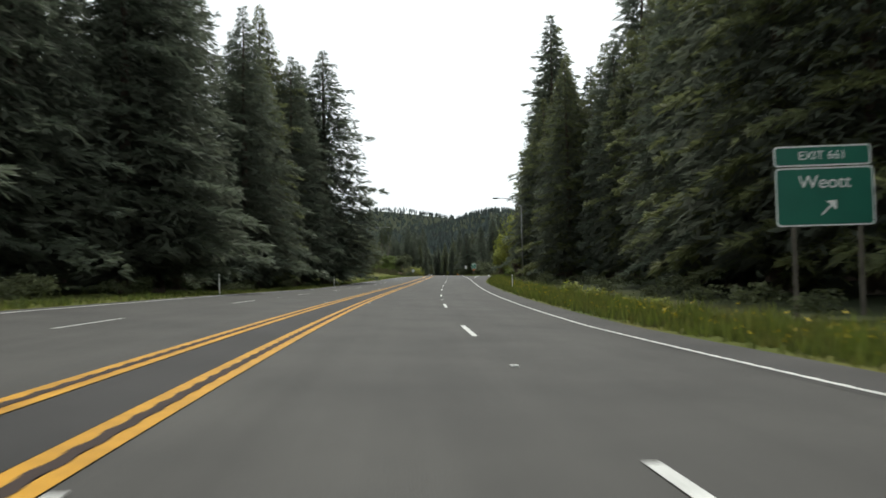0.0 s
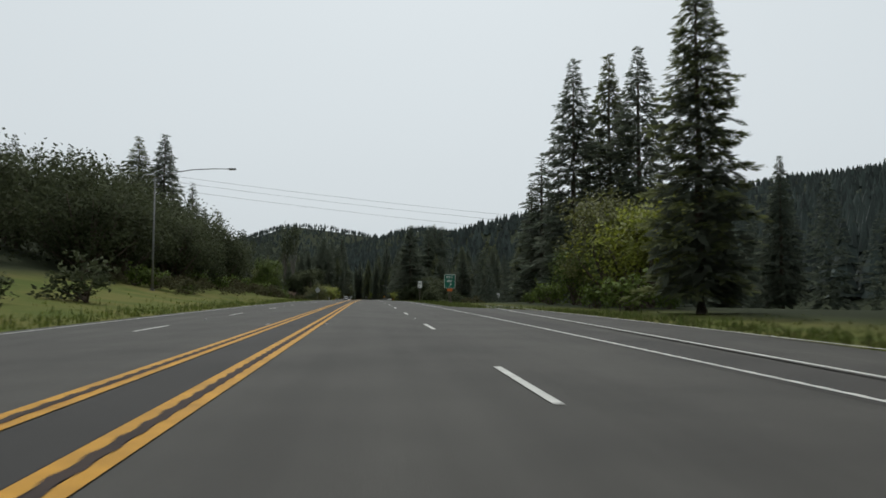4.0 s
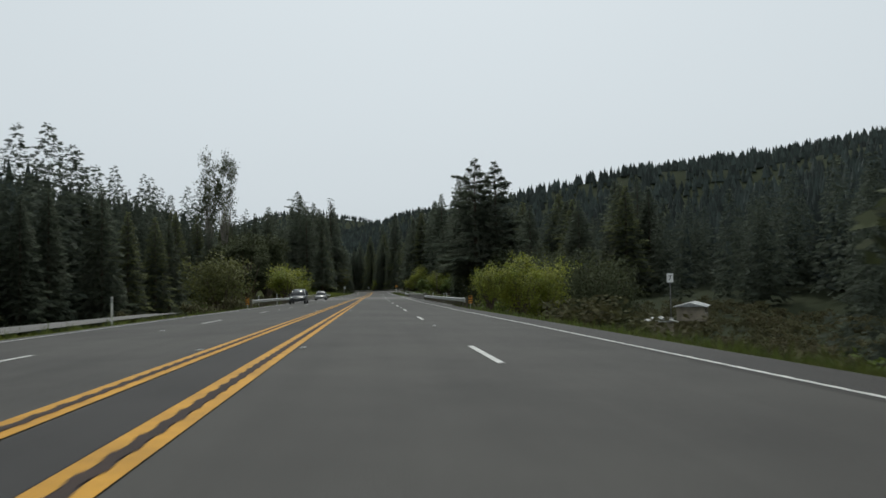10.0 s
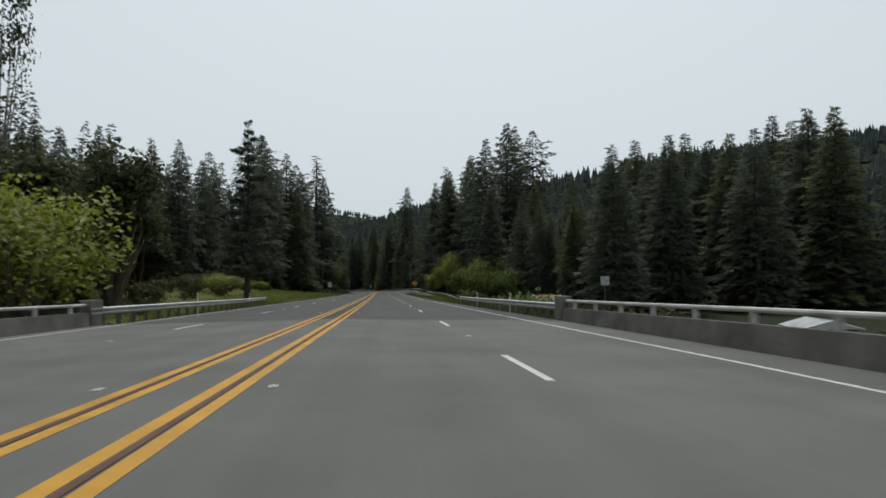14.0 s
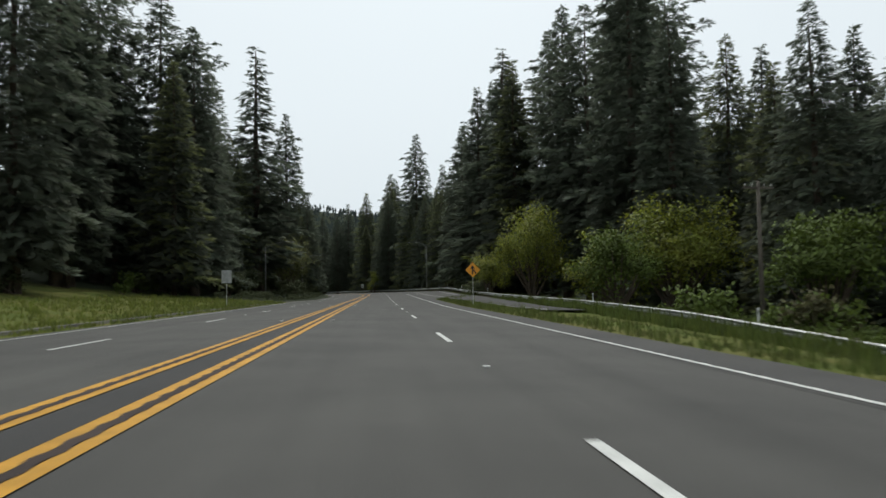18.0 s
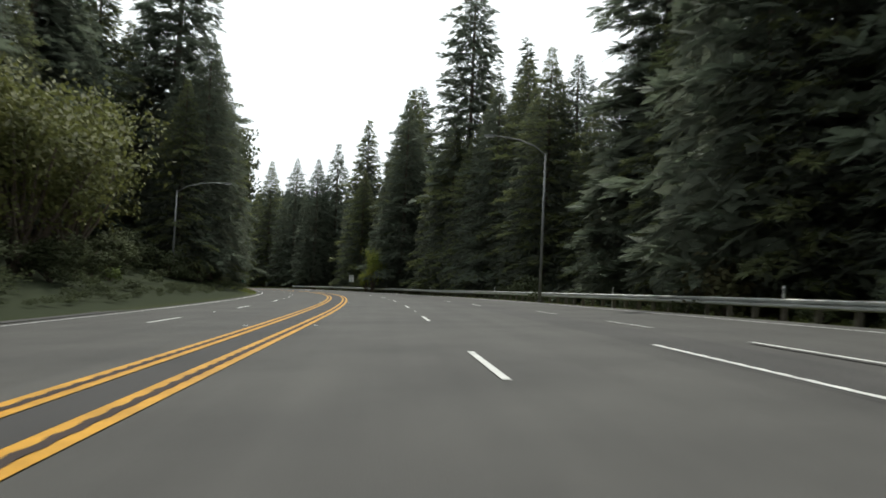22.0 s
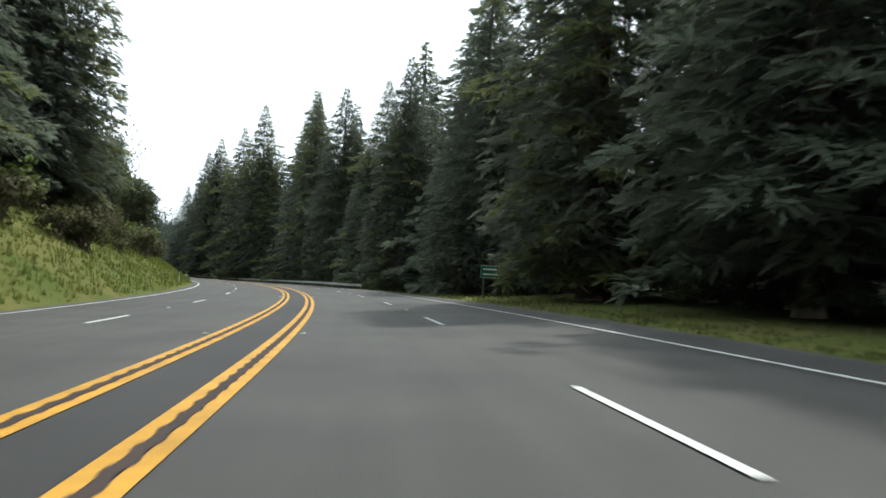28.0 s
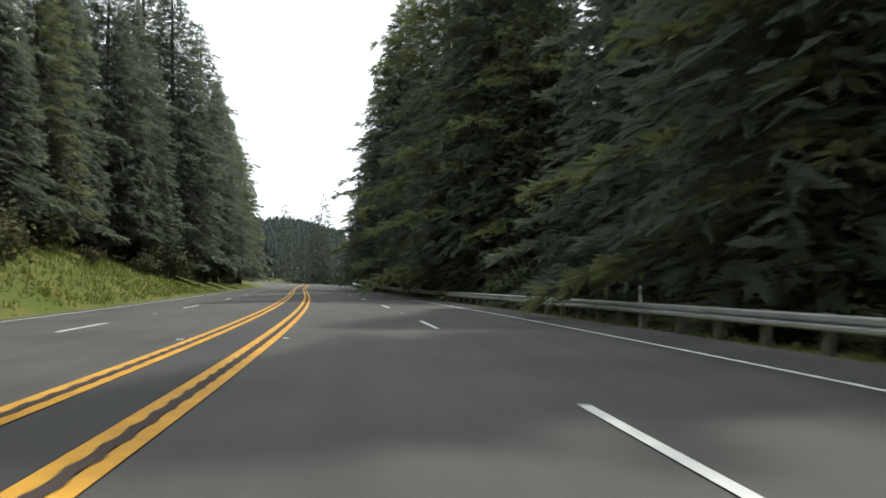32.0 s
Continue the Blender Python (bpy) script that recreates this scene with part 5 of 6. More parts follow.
for i, (s, lat, top) in enumerate([(1004, -17.5, 21), (1012, -16.5, 20), (1019, -16.5, 22.5), (1027, -17.5, 25)]):
    conifer("FINE", i, s, lat, top)
for i, (s, lat, top) in enumerate([(708, -17.5, 3.8), (713, -15.8, 3.2), (719, -16.8, 3.8), (726, -17.2, 4.2), (733, -18.5, 5), (701, -19.5, 4.4), (695, -22, 5), (682, -22.5, 5.6), (675, -21.5, 5), (666, -21.5, 4.6), (740, -19, 5.5)]):
    leafy(OAK[i % 2], 10, s, lat, top, "dark leafy undergrowth at the foot of the wood", "undergrowth_bush", "shrub", "undergrowth by the lamps", widen=1.3)
# dark trees beyond the river flat, and oaks that hide the foot of the grass bank
for i, (s, lat, top) in enumerate([(545, 43.5, 26.5), (582, 61.5, 35.5), (569, 60, 30), (556, 58.5, 31), (593, 81, 40.5), (580, 81, 36), (567, 79.5, 35), (554, 78, 33), (591, 108, 46.5), (578, 105, 42), (565, 100.5, 41.5), (552, 97.5, 38.5), (589, 118.5, 46.5), (576, 118.5, 42)]):
    conifer("FIR", i, s, lat, top, "dark fir in the wood beyond the river flat", widen=1.25, group="firs beyond the flat")
for i, (s, lat, top) in enumerate([(208, -23.5, 12.3), (217, -25, 12.5), (225, -23.5, 10), (197, -26, 13)]):
    leafy(BIGOAK[i % 2], 16, s, lat, top, "dense dark evergreen oak on the grass bank", "oak_tree", group="oaks on the bank")
for i in range(9):
    s, lat = 470 + i * 6.3 + rng.uniform(-2, 2), -27 - (i * 7 % 5) * 2.6 - rng.random()
    leafy(TALLOAK[i % 2], 26, s, lat, 13 + (s - 470) * .05 + rng.uniform(-1.5, 3), "tall dark evergreen oak in the wood beyond the bridge", "oak_tree", group="oaks beyond the bridge", widen=1.5)
for i, (s, lat, top) in enumerate([(543, -25, 4.2), (549, -27, 4.6), (556, -25.5, 4.0), (562, -27, 4.4), (569, -25.5, 3.8), (577, -27, 4.2), (586, -25, 3.6), (596, -26, 3.8)]):
    leafy((SPRING + [DULLMAPLE])[i % 3], 8 if i % 3 < 2 else 13, s, lat, top, "rounded yellow-green bush at the top of the mown grass", "green_bush", "shrub", "bushes above the grass", widen=1.5)

LOWSHRUB = [broadleaf_meshes("low_shrub", 184 + i, 3, 4.2, 330, m, 8, size=.25, trunk=.08, multi=2) for i, m in enumerate([M_LEAF_GREEN, M_LEAF_BROWN, M_LEAF_DARK])]
brush("ferns", "dark ferns and brambles under the wood edge", LOWSHRUB, 3, [(638, 790, -12.5, -19, .5, 1.2, 110, 2), (642, 795, -10.3, -13, .25, .7, 150, 2), (-20, 110, 13.6, 18, .5, 1.1, 50, 2), (-20, 100, -10.5, -15, .5, 1.2, 50, 2), (640, 900, 15.5, 20, .5, 1.3, 70, 2), (940, 1100, 11.5, 16, .6, 1.4, 60, 2)], 21)
brush("brush_slope", "dull brown brush on the slope below the road", LOWSHRUB, 3, [(185, 300, -15, -27, .8, 2.2, 80, 1), (335, 396, 14.5, 60, 1.0, 2.6, 150, 2), (450, 470, 14.5, 60, 1.0, 2.4, 40, 2), (352, 400, 26, 66, .9, 2.4, 110, 1), (400, 490, 30, 100, 1.2, 3.2, 190, 1), (225, 335, 20, 60, 1.0, 2.6, 90, 1), (455, 540, 18, 50, .8, 2.2, 70, 1)], 22)
brush("weed_slope", "green weeds and low bushes below the guardrail", LOWSHRUB, 3, [(535, 600, 20, 42, .5, 1.3, 110, 0), (540, 566, 24, 40, 1.0, 1.9, 60, 0)], 23)


def tufts(name, label, n, where, mat, height, seed, blades=4, lift=0.0):
    """Grass as one object: fans of thin blades."""
    r = np.random.RandomState(seed)
    s, d, side = where(r, n)
    lat = np.where(side > 0, edge_right(s) + d, edge_left(s) - d)
    keep = ~((s > 400) & (s < 450) | (s > 638) & (s < 755) & (lat < 0))
    s, lat = s[keep], lat[keep]
    x, y = plan(s, lat)
    z = ground(s, lat) - 0.06
    m = len(s)
    V = np.empty((m, blades, 3, 3))
    a = r.uniform(0, 6.3, (m, blades))
    clump = .45 + 1.1 * (.5 + .5 * np.sin(s * 2.1 + 3 * np.sin(lat * 1.7) + seed) * np.sin(s * .83 + lat)) ** 1.5
    h = height * r.uniform(.5, 1.4, (m, blades)) * clump[:, None]
    w = r.uniform(.012, .03, (m, blades)) * (1 + height * 1.5)
    ox, oy = r.normal(0, .12, (m, blades)), r.normal(0, .12, (m, blades))
    for k, (sg, up) in enumerate(((-1, 0), (1, 0), (0, 1))):
        V[:, :, k, 0] = x[:, None] + ox + sg * w * np.cos(a) + up * h * .5 * np.sin(a) * r.uniform(-.7, .7, (m, blades))
        V[:, :, k, 1] = y[:, None] + oy + sg * w * np.sin(a) + up * h * .5 * np.cos(a) * r.uniform(-.7, .7, (m, blades))
        V[:, :, k, 2] = z[:, None] + up * (h if not lift else .07) + lift * h
    V = V.reshape(-1, 3)
    F = np.arange(len(V)).reshape(-1, 3)
    return tagged(new(name, mesh_of(name, V, F.tolist(), mat)), label, "grass", kind="stuff")


tufts("verge_grass", "short green grass along the far verge", 13000, lambda r, n: (r.uniform(-15, 1060, n), np.abs(r.gamma(1.4, 1.6, n)) + .12, -np.ones(n)), M_GRASS, .17, 3)
tufts("verge_grass", "short dull green grass along the near verge", 16000, lambda r, n: (r.uniform(-15, 1060, n), np.abs(r.gamma(1.4, 1.6, n)) + .12, np.ones(n)), M_VERGE, .17, 13)
tufts("rail_weeds", "weeds grown up round the guardrail posts", 7000, lambda r, n: (r.uniform(540, 640, n), r.uniform(6.5, 12, n), np.ones(n)), M_DRYGRASS, .55, 15, 5)
tufts("bank_grass", "fresh green grass on the cut bank", 27000, lambda r, n: (np.where(r.rand(n) < .72, r.uniform(790, 1040, n), r.uniform(480, 660, n)), r.uniform(.3, 14, n), -np.ones(n)), M_GRASS, .3, 4)
tufts("dry_weeds", "tall yellowish roadside weeds", 9000, lambda r, n: (r.uniform(-15, 660, n), np.abs(r.normal(1.2, 1.2, n)) + .3, np.where(r.rand(n) < .7, 1, -1)), M_DRYGRASS, .3, 5)
tufts("broom_weeds", "fresh green weeds in clumps below the forest edge", 9000, lambda r, n: (r.uniform(-15, 125, n), np.abs(r.normal(1.3, .7, n)) + .5, np.ones(n)), M_GRASS, .4, 6, 5)
tufts("wild_flowers", "yellow wild flowers in the long verge grass", 500, lambda r, n: (r.uniform(-15, 80, n), np.abs(r.normal(1.3, .6, n)) + .5, np.ones(n)), M_FLOWER, .4, 6, 3, .85)

# ---- writing on signs ----
def lettering(text, size, mat, parent, x, z, y=-0.02, name="lettering", squeeze=1.0):
    """Raised flat letters centred at x, z on a panel that faces -y."""
    cu = bpy.data.curves.new(name, "FONT")
    cu.body, cu.size, cu.align_x, cu.align_y, cu.extrude = text, size, "CENTER", "CENTER", 0.002
    tmp = bpy.data.objects.new(name, cu)
    scene.collection.objects.link(tmp)
    me = bpy.data.meshes.new_from_object(tmp.evaluated_get(bpy.context.evaluated_depsgraph_get()))
    bpy.data.objects.remove(tmp)
    me.materials.clear()
    me.materials.append(mat)
    ob = new(name, me)
    ob.parent = parent
    ob.matrix_basis = Matrix.Translation((x, y, z)) @ Matrix.Rotation(radians(90), 4, "X") @ Matrix.Diagonal((squeeze, 1, 1, 1))
    return ob


def plate(outline, thick=0.012):
    """A flat plate from an outline in x, z, facing -y."""
    bm = bmesh.new()
    a = [bm.verts.new((x, 0, z)) for x, z in outline]
    f = bm.faces.new(a)
    r = bmesh.ops.extrude_face_region(bm, geom=[f])
    for v in [e for e in r["geom"] if isinstance(e, bmesh.types.BMVert)]:
        v.co.y += thick
    bmesh.ops.recalc_face_normals(bm, faces=bm.faces)
    return bm


def rounded(w, h, r, n=4):
    pts = []
    for cx, cz, a0 in ((w / 2 - r, h / 2 - r, 0), (-w / 2 + r, h / 2 - r, 90), (-w / 2 + r, -h / 2 + r, 180), (w / 2 - r, -h / 2 + r, 270)):
        for k in range(n + 1):
            a = radians(a0 + 90 * k / n)
            pts.append((cx + r * math.cos(a), cz + r * math.sin(a)))
    return pts


def moved(pts, dx, dz):
    return [(x + dx, z + dz) for x, z in pts]


def border(w, h, t, r):
    """A raised frame line just inside a panel's edge."""
    bm = bmesh.new()
    o, i = rounded(w, h, r), rounded(w - 2 * t, h - 2 * t, r * 0.8)
    a = [bm.verts.new((x, -0.004, z)) for x, z in o]
    b = [bm.verts.new((x, -0.004, z)) for x, z in i]
    for k in range(len(a)):
        bm.faces.new((a[k], a[(k + 1) % len(a)], b[(k + 1) % len(b)], b[k]))
    return bm


def arrow_up_right(size):
    s = size
    return [(-.42 * s, -.5 * s), (-.5 * s, -.42 * s), (.12 * s, .2 * s), (-.16 * s, .48 * s), (.5 * s, .5 * s), (.48 * s, -.16 * s), (.2 * s, .12 * s)][::-1]


def sign_post(parent, x, z0, z1, wood=True):
    if wood:
        part("post", boxed(x - 0.05, x + 0.05, 0.02, 0.12, z0, z1, bevel=0.008), M_POSTWOOD, parent)
    else:
        part("post", boxed(x - 0.03, x + 0.03, 0.015, 0.06, z0, z1, bevel=0.006), M_STEEL, parent)


def sign_at(s, lat, name, label, turn=0.0, drop=None):
    p = at(s, lat)
    ob = thing(name, facing(p, s, turn), label, "road sign")
    return ob, float(surface(s, 0)) - p.z


# exit sign with town name, on two posts
g, up = sign_at(4.6, 14.75, "exit_guide_sign", "green exit guide sign on two wooden posts in the verge weeds", -8)
part("panel", plate(moved(rounded(2.66, 1.66, .12), 0, up + 3.1)), M_SIGN_GREEN, g)
b = part("border", border(2.66, 1.66, .04, .12), M_SIGN_WHITE, g)
b.location.z = up + 3.1
part("tab_panel", plate(moved(rounded(2.62, .58, .1), -.04, up + 4.26)), M_SIGN_GREEN, g)
b = part("border", border(2.62, .58, .04, .1), M_SIGN_WHITE, g)
b.location = (-.04, 0, up + 4.26)
lettering("EXIT 661", .34, M_SIGN_WHITE, g, -.04, up + 4.26)
lettering("Weott", .52, M_SIGN_WHITE, g, 0, up + 3.5)
part("arrow", plate(moved(arrow_up_right(.42), .1, up + 2.78), .004), M_SIGN_WHITE, g).location.y = -.006
for x in (-.85, .95):
    sign_post(g, x, -.3, up + 4.2)

# exit number sign at the gore
g, up = sign_at(195, 12.0, "gore_exit_sign", "green exit number sign standing in the gore grass", 0)
part("panel", plate(moved(rounded(1.3, 1.62, .1), 0, up + 2.5)), M_SIGN_GREEN, g)
b = part("border", border(1.3, 1.62, .035, .1), M_SIGN_WHITE, g)
b.location.z = up + 2.5
lettering("EXIT", .4, M_SIGN_WHITE, g, 0, up + 2.98)
lettering("661", .42, M_SIGN_WHITE, g, 0, up + 2.5)
part("arrow", plate(moved(arrow_up_right(.34), .02, up + 2.02), .004), M_SIGN_WHITE, g).location.y = -.006
sign_post(g, -.08, -.3, up + 1.7)
sign_post(g, .14, -.3, up + 1.7)
part("hazard_plate", plate(moved(rounded(.6, .3, .04), 0, up + 1.48)), M_SIGN_ORANGE, g, "faded orange plate under the panel")

g, up = sign_at(223, 10.4, "route_sign", "white highway shield under a white direction plate", 0)
part("direction_plate", plate(moved(rounded(.61, .31, .03), 0, up + 2.86)), M_SIGN_WHITE, g)
lettering("SOUTH", .19, M_SIGN_BLACK, g, 0, up + 2.86)
sh = [(-.3, .3), (-.2, .26), (-.1, .3), (0, .27), (.1, .3), (.2, .26), (.3, .3), (.28, .18), (.33, .0), (.33, -.14), (.25, -.26), (.12, -.3), (0, -.32), (-.12, -.3), (-.25, -.26), (-.33, -.14), (-.33, 0), (-.28, .18)]
part("shield", plate(moved(sh[::-1], 0, up + 2.3)), M_SIGN_WHITE, g)
lettering("101", .32, M_SIGN_BLACK, g, 0, up + 2.26)
sign_post(g, 0, -.3, up + 3.0)

# merge sign
g, up = sign_at(608, 11.1, "merge_sign", "amber merge warning diamond on a steel post beside the guardrail", 0)
part("panel", plate(moved([(0, .66), (-.66, 0), (0, -.66), (.66, 0)], 0, up + 2.8)), M_SIGN_YELLOW, g)
bm = plate(moved([(-.06, -.38), (.06, -.38), (.06, .12), (.19, .12), (0, .42), (-.19, .12), (-.06, .12)], -.02, up + 2.8), .004)
part("merge_arrow", bm, M_SIGN_BLACK, g).location.y = -.006
bm = plate(moved([(.02, -.04), (.24, -.34), (.33, -.28), (.1, .08)], -.0, up + 2.8), .004)
part("merge_branch", bm, M_SIGN_BLACK, g).location.y = -.006
sign_post(g, 0, -.3, up + 2.5, False)

# backs of signs for the other carriageway
g, up = sign_at(614, -11.2, "sign_back", "bare grey back of a rectangular sign on a post", 0)
part("panel", plate(moved(rounded(.92, 1.2, .05), 0, up + 2.7)), M_ALU, g)
part("stiffener", boxed(-.04, .04, -.05, -.01, up + 2.15, up + 3.25, bevel=.004), M_ALU, g)
sign_post(g, 0, -.3, up + 2.2, False)
g, up = sign_at(298, -10.6, "sign_back", "grey diamond-shaped back of a warning sign", 0)
part("panel", plate(moved([(0, .75), (-.75, 0), (0, -.75), (.75, 0)], 0, up + 2.45)), M_ALU, g)
sign_post(g, 0, -.3, up + 1.9)
g, up = sign_at(498, 27, "sign_back", "pale square sign back among the shrubs below the road", 0)
part("panel", plate(moved(rounded(1.0, 1.0, .05), 0, up + 2.0)), M_ALU, g)
sign_post(g, 0, -.3, up + 1.6)

# tall notice down by the river flat
g, up = sign_at(433, 59.6, "tall_notice_sign", "white board with a dark mark on a tall thin pole", 0)
part("panel", plate(moved(rounded(1.3, 1.75, .08), 0, up + 2.5)), M_SIGN_WHITE, g)
part("mark", plate(moved([(-.28, -.5), (-.12, -.5), (.3, .45), (.14, .45)], 0, up + 2.5), .004), M_SIGN_BLACK, g).location.y = -.006
part("mark", plate(moved([(-.2, .35), (-.2, .5), (.3, .5), (.3, .35)], 0, up + 2.5), .004), M_SIGN_BLACK, g).location.y = -.006
part("post", boxed(-.07, .07, .015, .15, -.4, up + 1.8, bevel=.01), M_POLE, g)

# notice for slow traffic
g, up = sign_at(818, 14.55, "traffic_notice_sign", "white traffic notice on two posts behind the guardrail", 10)
part("panel", plate(moved(rounded(1.1, 1.42, .06), 0, up + 3.0)), M_SIGN_WHITE, g)
b = part("border", border(1.08, 1.4, .02, .05), M_SIGN_BLACK, g)
b.location.z = up + 3.0
for i, w in enumerate(("SLOWER", "TRAFFIC", "KEEP", "RIGHT")):
    lettering(w, .27, M_SIGN_BLACK, g, 0, up + 3.47 - i * .31, squeeze=.88)
sign_post(g, -.2, -.3, up + 2.4)
sign_post(g, .2, -.3, up + 2.4)

# green sign on the shaded bank: two lines that cannot be read
g, up = sign_at(900, 13.3, "green_road_sign", "green two-line sign in shade on the grassy bank", 2)
part("panel", plate(moved(rounded(1.42, .86, .06), 0, up + 2.3)), M_SIGN_GREEN, g)
b = part("border", border(1.42, .86, .022, .06), M_SIGN_WHITE, g)
b.location.z = up + 2.3
for z, w in ((.17, 1.05), (-.18, 1.1)):
    part("text_bar", boxed(-w / 2, w / 2, -.008, -.003, up + 2.3 + z - .05, up + 2.3 + z + .05, bevel=0), M_SIGN_WHITE, g)
for x in (-.45, .45):
    sign_post(g, x, -.3, up + 1.9)


# ---- guardrails ----
BEAM = [(0, .40), (-.085, .44), (-.085, .50), (0, .555), (-.085, .61), (-.085, .67), (0, .71)]


def beam_mesh(s0, s1, lat_of, side, drop=0.0):
    s = np.linspace(s0, s1, 4)
    lat = lat_of(s)
    V, F = [], []
    for back in (0, 1):
        for ox, oz in BEAM:
            l = lat + side * (ox - .004 * back)
            x, y = plan(s, l)
            z = base_z(s, lat) + oz - drop * np.linspace(0, 1, 4)
            V += list(np.stack([x, y, z + .0], -1))
    n, k = 4, len(BEAM)
    for b in (0, 1):
        for j in range(k - 1):
            for i in range(n - 1):
                a = (b * k + j) * n + i
                F.append((a, a + 1, a + n + 1, a + n) if b else (a, a + n, a + n + 1, a + 1))
    return mesh_of("beam", V, F, M_STEEL, shade=False)


def base_z(s, lat):
    e = np.where(lat > 0, edge_right(s), edge_left(s))
    merge = (lat > 0) & (s > 540) & (s < 852)
    low = np.interp(s, [540, 565, 570, 580, 600, 627, 645, 700, 852], [1.4, 1.1, 0.9, 0.5, 0.15, 0.2, 0.2, 0.0, 0.0])
    merge = merge | ((s > 350) & (s < 500))
    return np.where((np.abs(lat) > np.abs(e)) & ~merge, ground(s, lat), surface(s, lat) - np.where(s > 520, low, 0) * (lat > 0))


post_bm = boxed(-.08, .08, -.1, .1, -.6, .72, bevel=.012)
post_mesh = bpy.data.meshes.new("post")
post_bm.to_mesh(post_mesh)
post_mesh.materials.append(M_POSTWOOD)
spost_bm = boxed(-.05, .05, -.075, .075, -.6, .70, bevel=.01)
spost_mesh = bpy.data.meshes.new("post")
spost_bm.to_mesh(spost_mesh)
spost_mesh.materials.append(M_STEEL)


def guardrail(s0, s1, lat_of, side, label, wood=True, end0=False, end1=False):
    ob = thing("guardrail", Matrix.Identity(4), label, "guardrail")
    n = max(1, round((s1 - s0) / 7.62))
    for i in range(n):
        a, b = s0 + (s1 - s0) * i / n, s0 + (s1 - s0) * (i + 1) / n
        part("beam", beam_mesh(a, b + .12, lat_of, side), None, ob)
    m = round((s1 - s0) / 1.905)
    for i in range(m + 1):
        s = s0 + (s1 - s0) * i / m
        lat = float(lat_of(np.array([s]))[0])
        x, y = plan(s, lat + side * .2)
        o = new("post", post_mesh if wood else spost_mesh)
        o.parent = ob
        o.matrix_basis = Matrix.Translation((float(x), float(y), float(np.ravel(base_z(np.array([s]), np.array([lat])))[0]))) @ Matrix.Rotation(heading(s), 4, "Z")
    for s, on in ((s0, end0), (s1, end1)):
        if on:
            lat = float(lat_of(np.array([s]))[0])
            x, y = plan(s, lat)
            o = part("end_shoe", boxed(-.06, .06, -.45, .1, .36, .76, bevel=.03), M_STEEL, ob, "flat steel end terminal")
            o.matrix_basis = Matrix.Translation((float(x), float(y), float(np.ravel(base_z(np.array([s]), np.array([lat])))[0]))) @ Matrix.Rotation(heading(s), 4, "Z")
    return ob


def line(*pairs):
    xs, ys = zip(*pairs)
    return lambda s: np.interp(s, xs, ys)


guardrail(356, 397.2, line((356, 9.9), (370, 9.6), (402, 9.5)), 1, "galvanised W-beam guardrail leading onto the bridge", True, True)
guardrail(447.6, 496, line((447, 9.5), (480, 9.7), (496, 10.5)), 1, "galvanised W-beam guardrail leaving the bridge", True, False, True)
guardrail(368, 397.2, line((368, -9.2), (402, -9.0)), -1, "galvanised W-beam guardrail along the far shoulder", True, True)
guardrail(447.6, 497, line((447, -9.0), (480, -9.2), (497, -10.1)), -1, "galvanised W-beam guardrail along the far shoulder", True, False, True)
guardrail(548, 848, line((548, 16.6), (568, 18.0), (600, 18.2), (628, 16.8), (660, 16.3), (720, 16.1), (778, 14.6), (792, 13.2), (830, 11.0), (848, 10.2)), 1, "long galvanised guardrail on weathered posts round the bend", True, True, True)
guardrail(941, 1130, line((941, 11.4), (960, 10.6), (1130, 10.4)), 1, "galvanised guardrail in shade along the shoulder", True, True)

# white plastic delineators
bm = bmesh.new()
box(bm, -.045, .045, -.012, .012, -.2, 1.25, .008)
delineator_mesh = bpy.data.meshes.new("delineator")
bm.to_mesh(delineator_mesh)
delineator_mesh.materials.append(M_WHITEPAINT)
bm = boxed(-.04, .04, -.018, -.013, .98, 1.16, bevel=0)
reflector_mesh = bpy.data.meshes.new("reflector")
bm.to_mesh(reflector_mesh)
reflector_mesh.materials.append(M_ALU)
for s, lat in ((372, 10.1), (378, 10.4), (388, 10.0), (374, -9.6), (388, -9.5), (463, 10.0), (480, 10.2), (466, -9.5), (486, -9.8), (30, -9.4), (75, -9.4), (47, 10.4), (330, -9.4), (574, 18.6), (598, 18.8), (640, 17.2), (668, 16.9), (694, 16.8), (712, 16.8), (742, 16.0), (771, 15.3), (792, 13.8), (955, 11.2), (990, 11.1), (948, -9.2), (918, -9.2)):
    p = at(s, lat) if abs(lat) > 9.5 else on_road(s, lat)
    d = thing("delineator", facing(p, s), "white plastic delineator post by the shoulder", "marker post", "delineators")
    part("blade", delineator_mesh, None, d)
    part("reflector", reflector_mesh, None, d)

# striped end markers at the guardrail ends
for s, lat in ((355, 10.3), (367, -9.6)):
    g = thing("hazard_marker", facing(on_road(s, lat), s), "black and amber striped hazard plate at the guardrail end", "road sign")
    part("plate", plate(moved(rounded(.34, .62, .02), 0, .62)), M_SIGN_YELLOW, g)
    for k in range(3):
        z = .42 + k * .2
        part("stripe", plate([(.17, z - .14 + .12), (.17, z + .12 - .06), (-.17, z + .06 + .02), (-.17, z - .06)], .003), M_SIGN_BLACK, g).location.y = -.005
    sign_post(g, 0, -.4, .85, False)


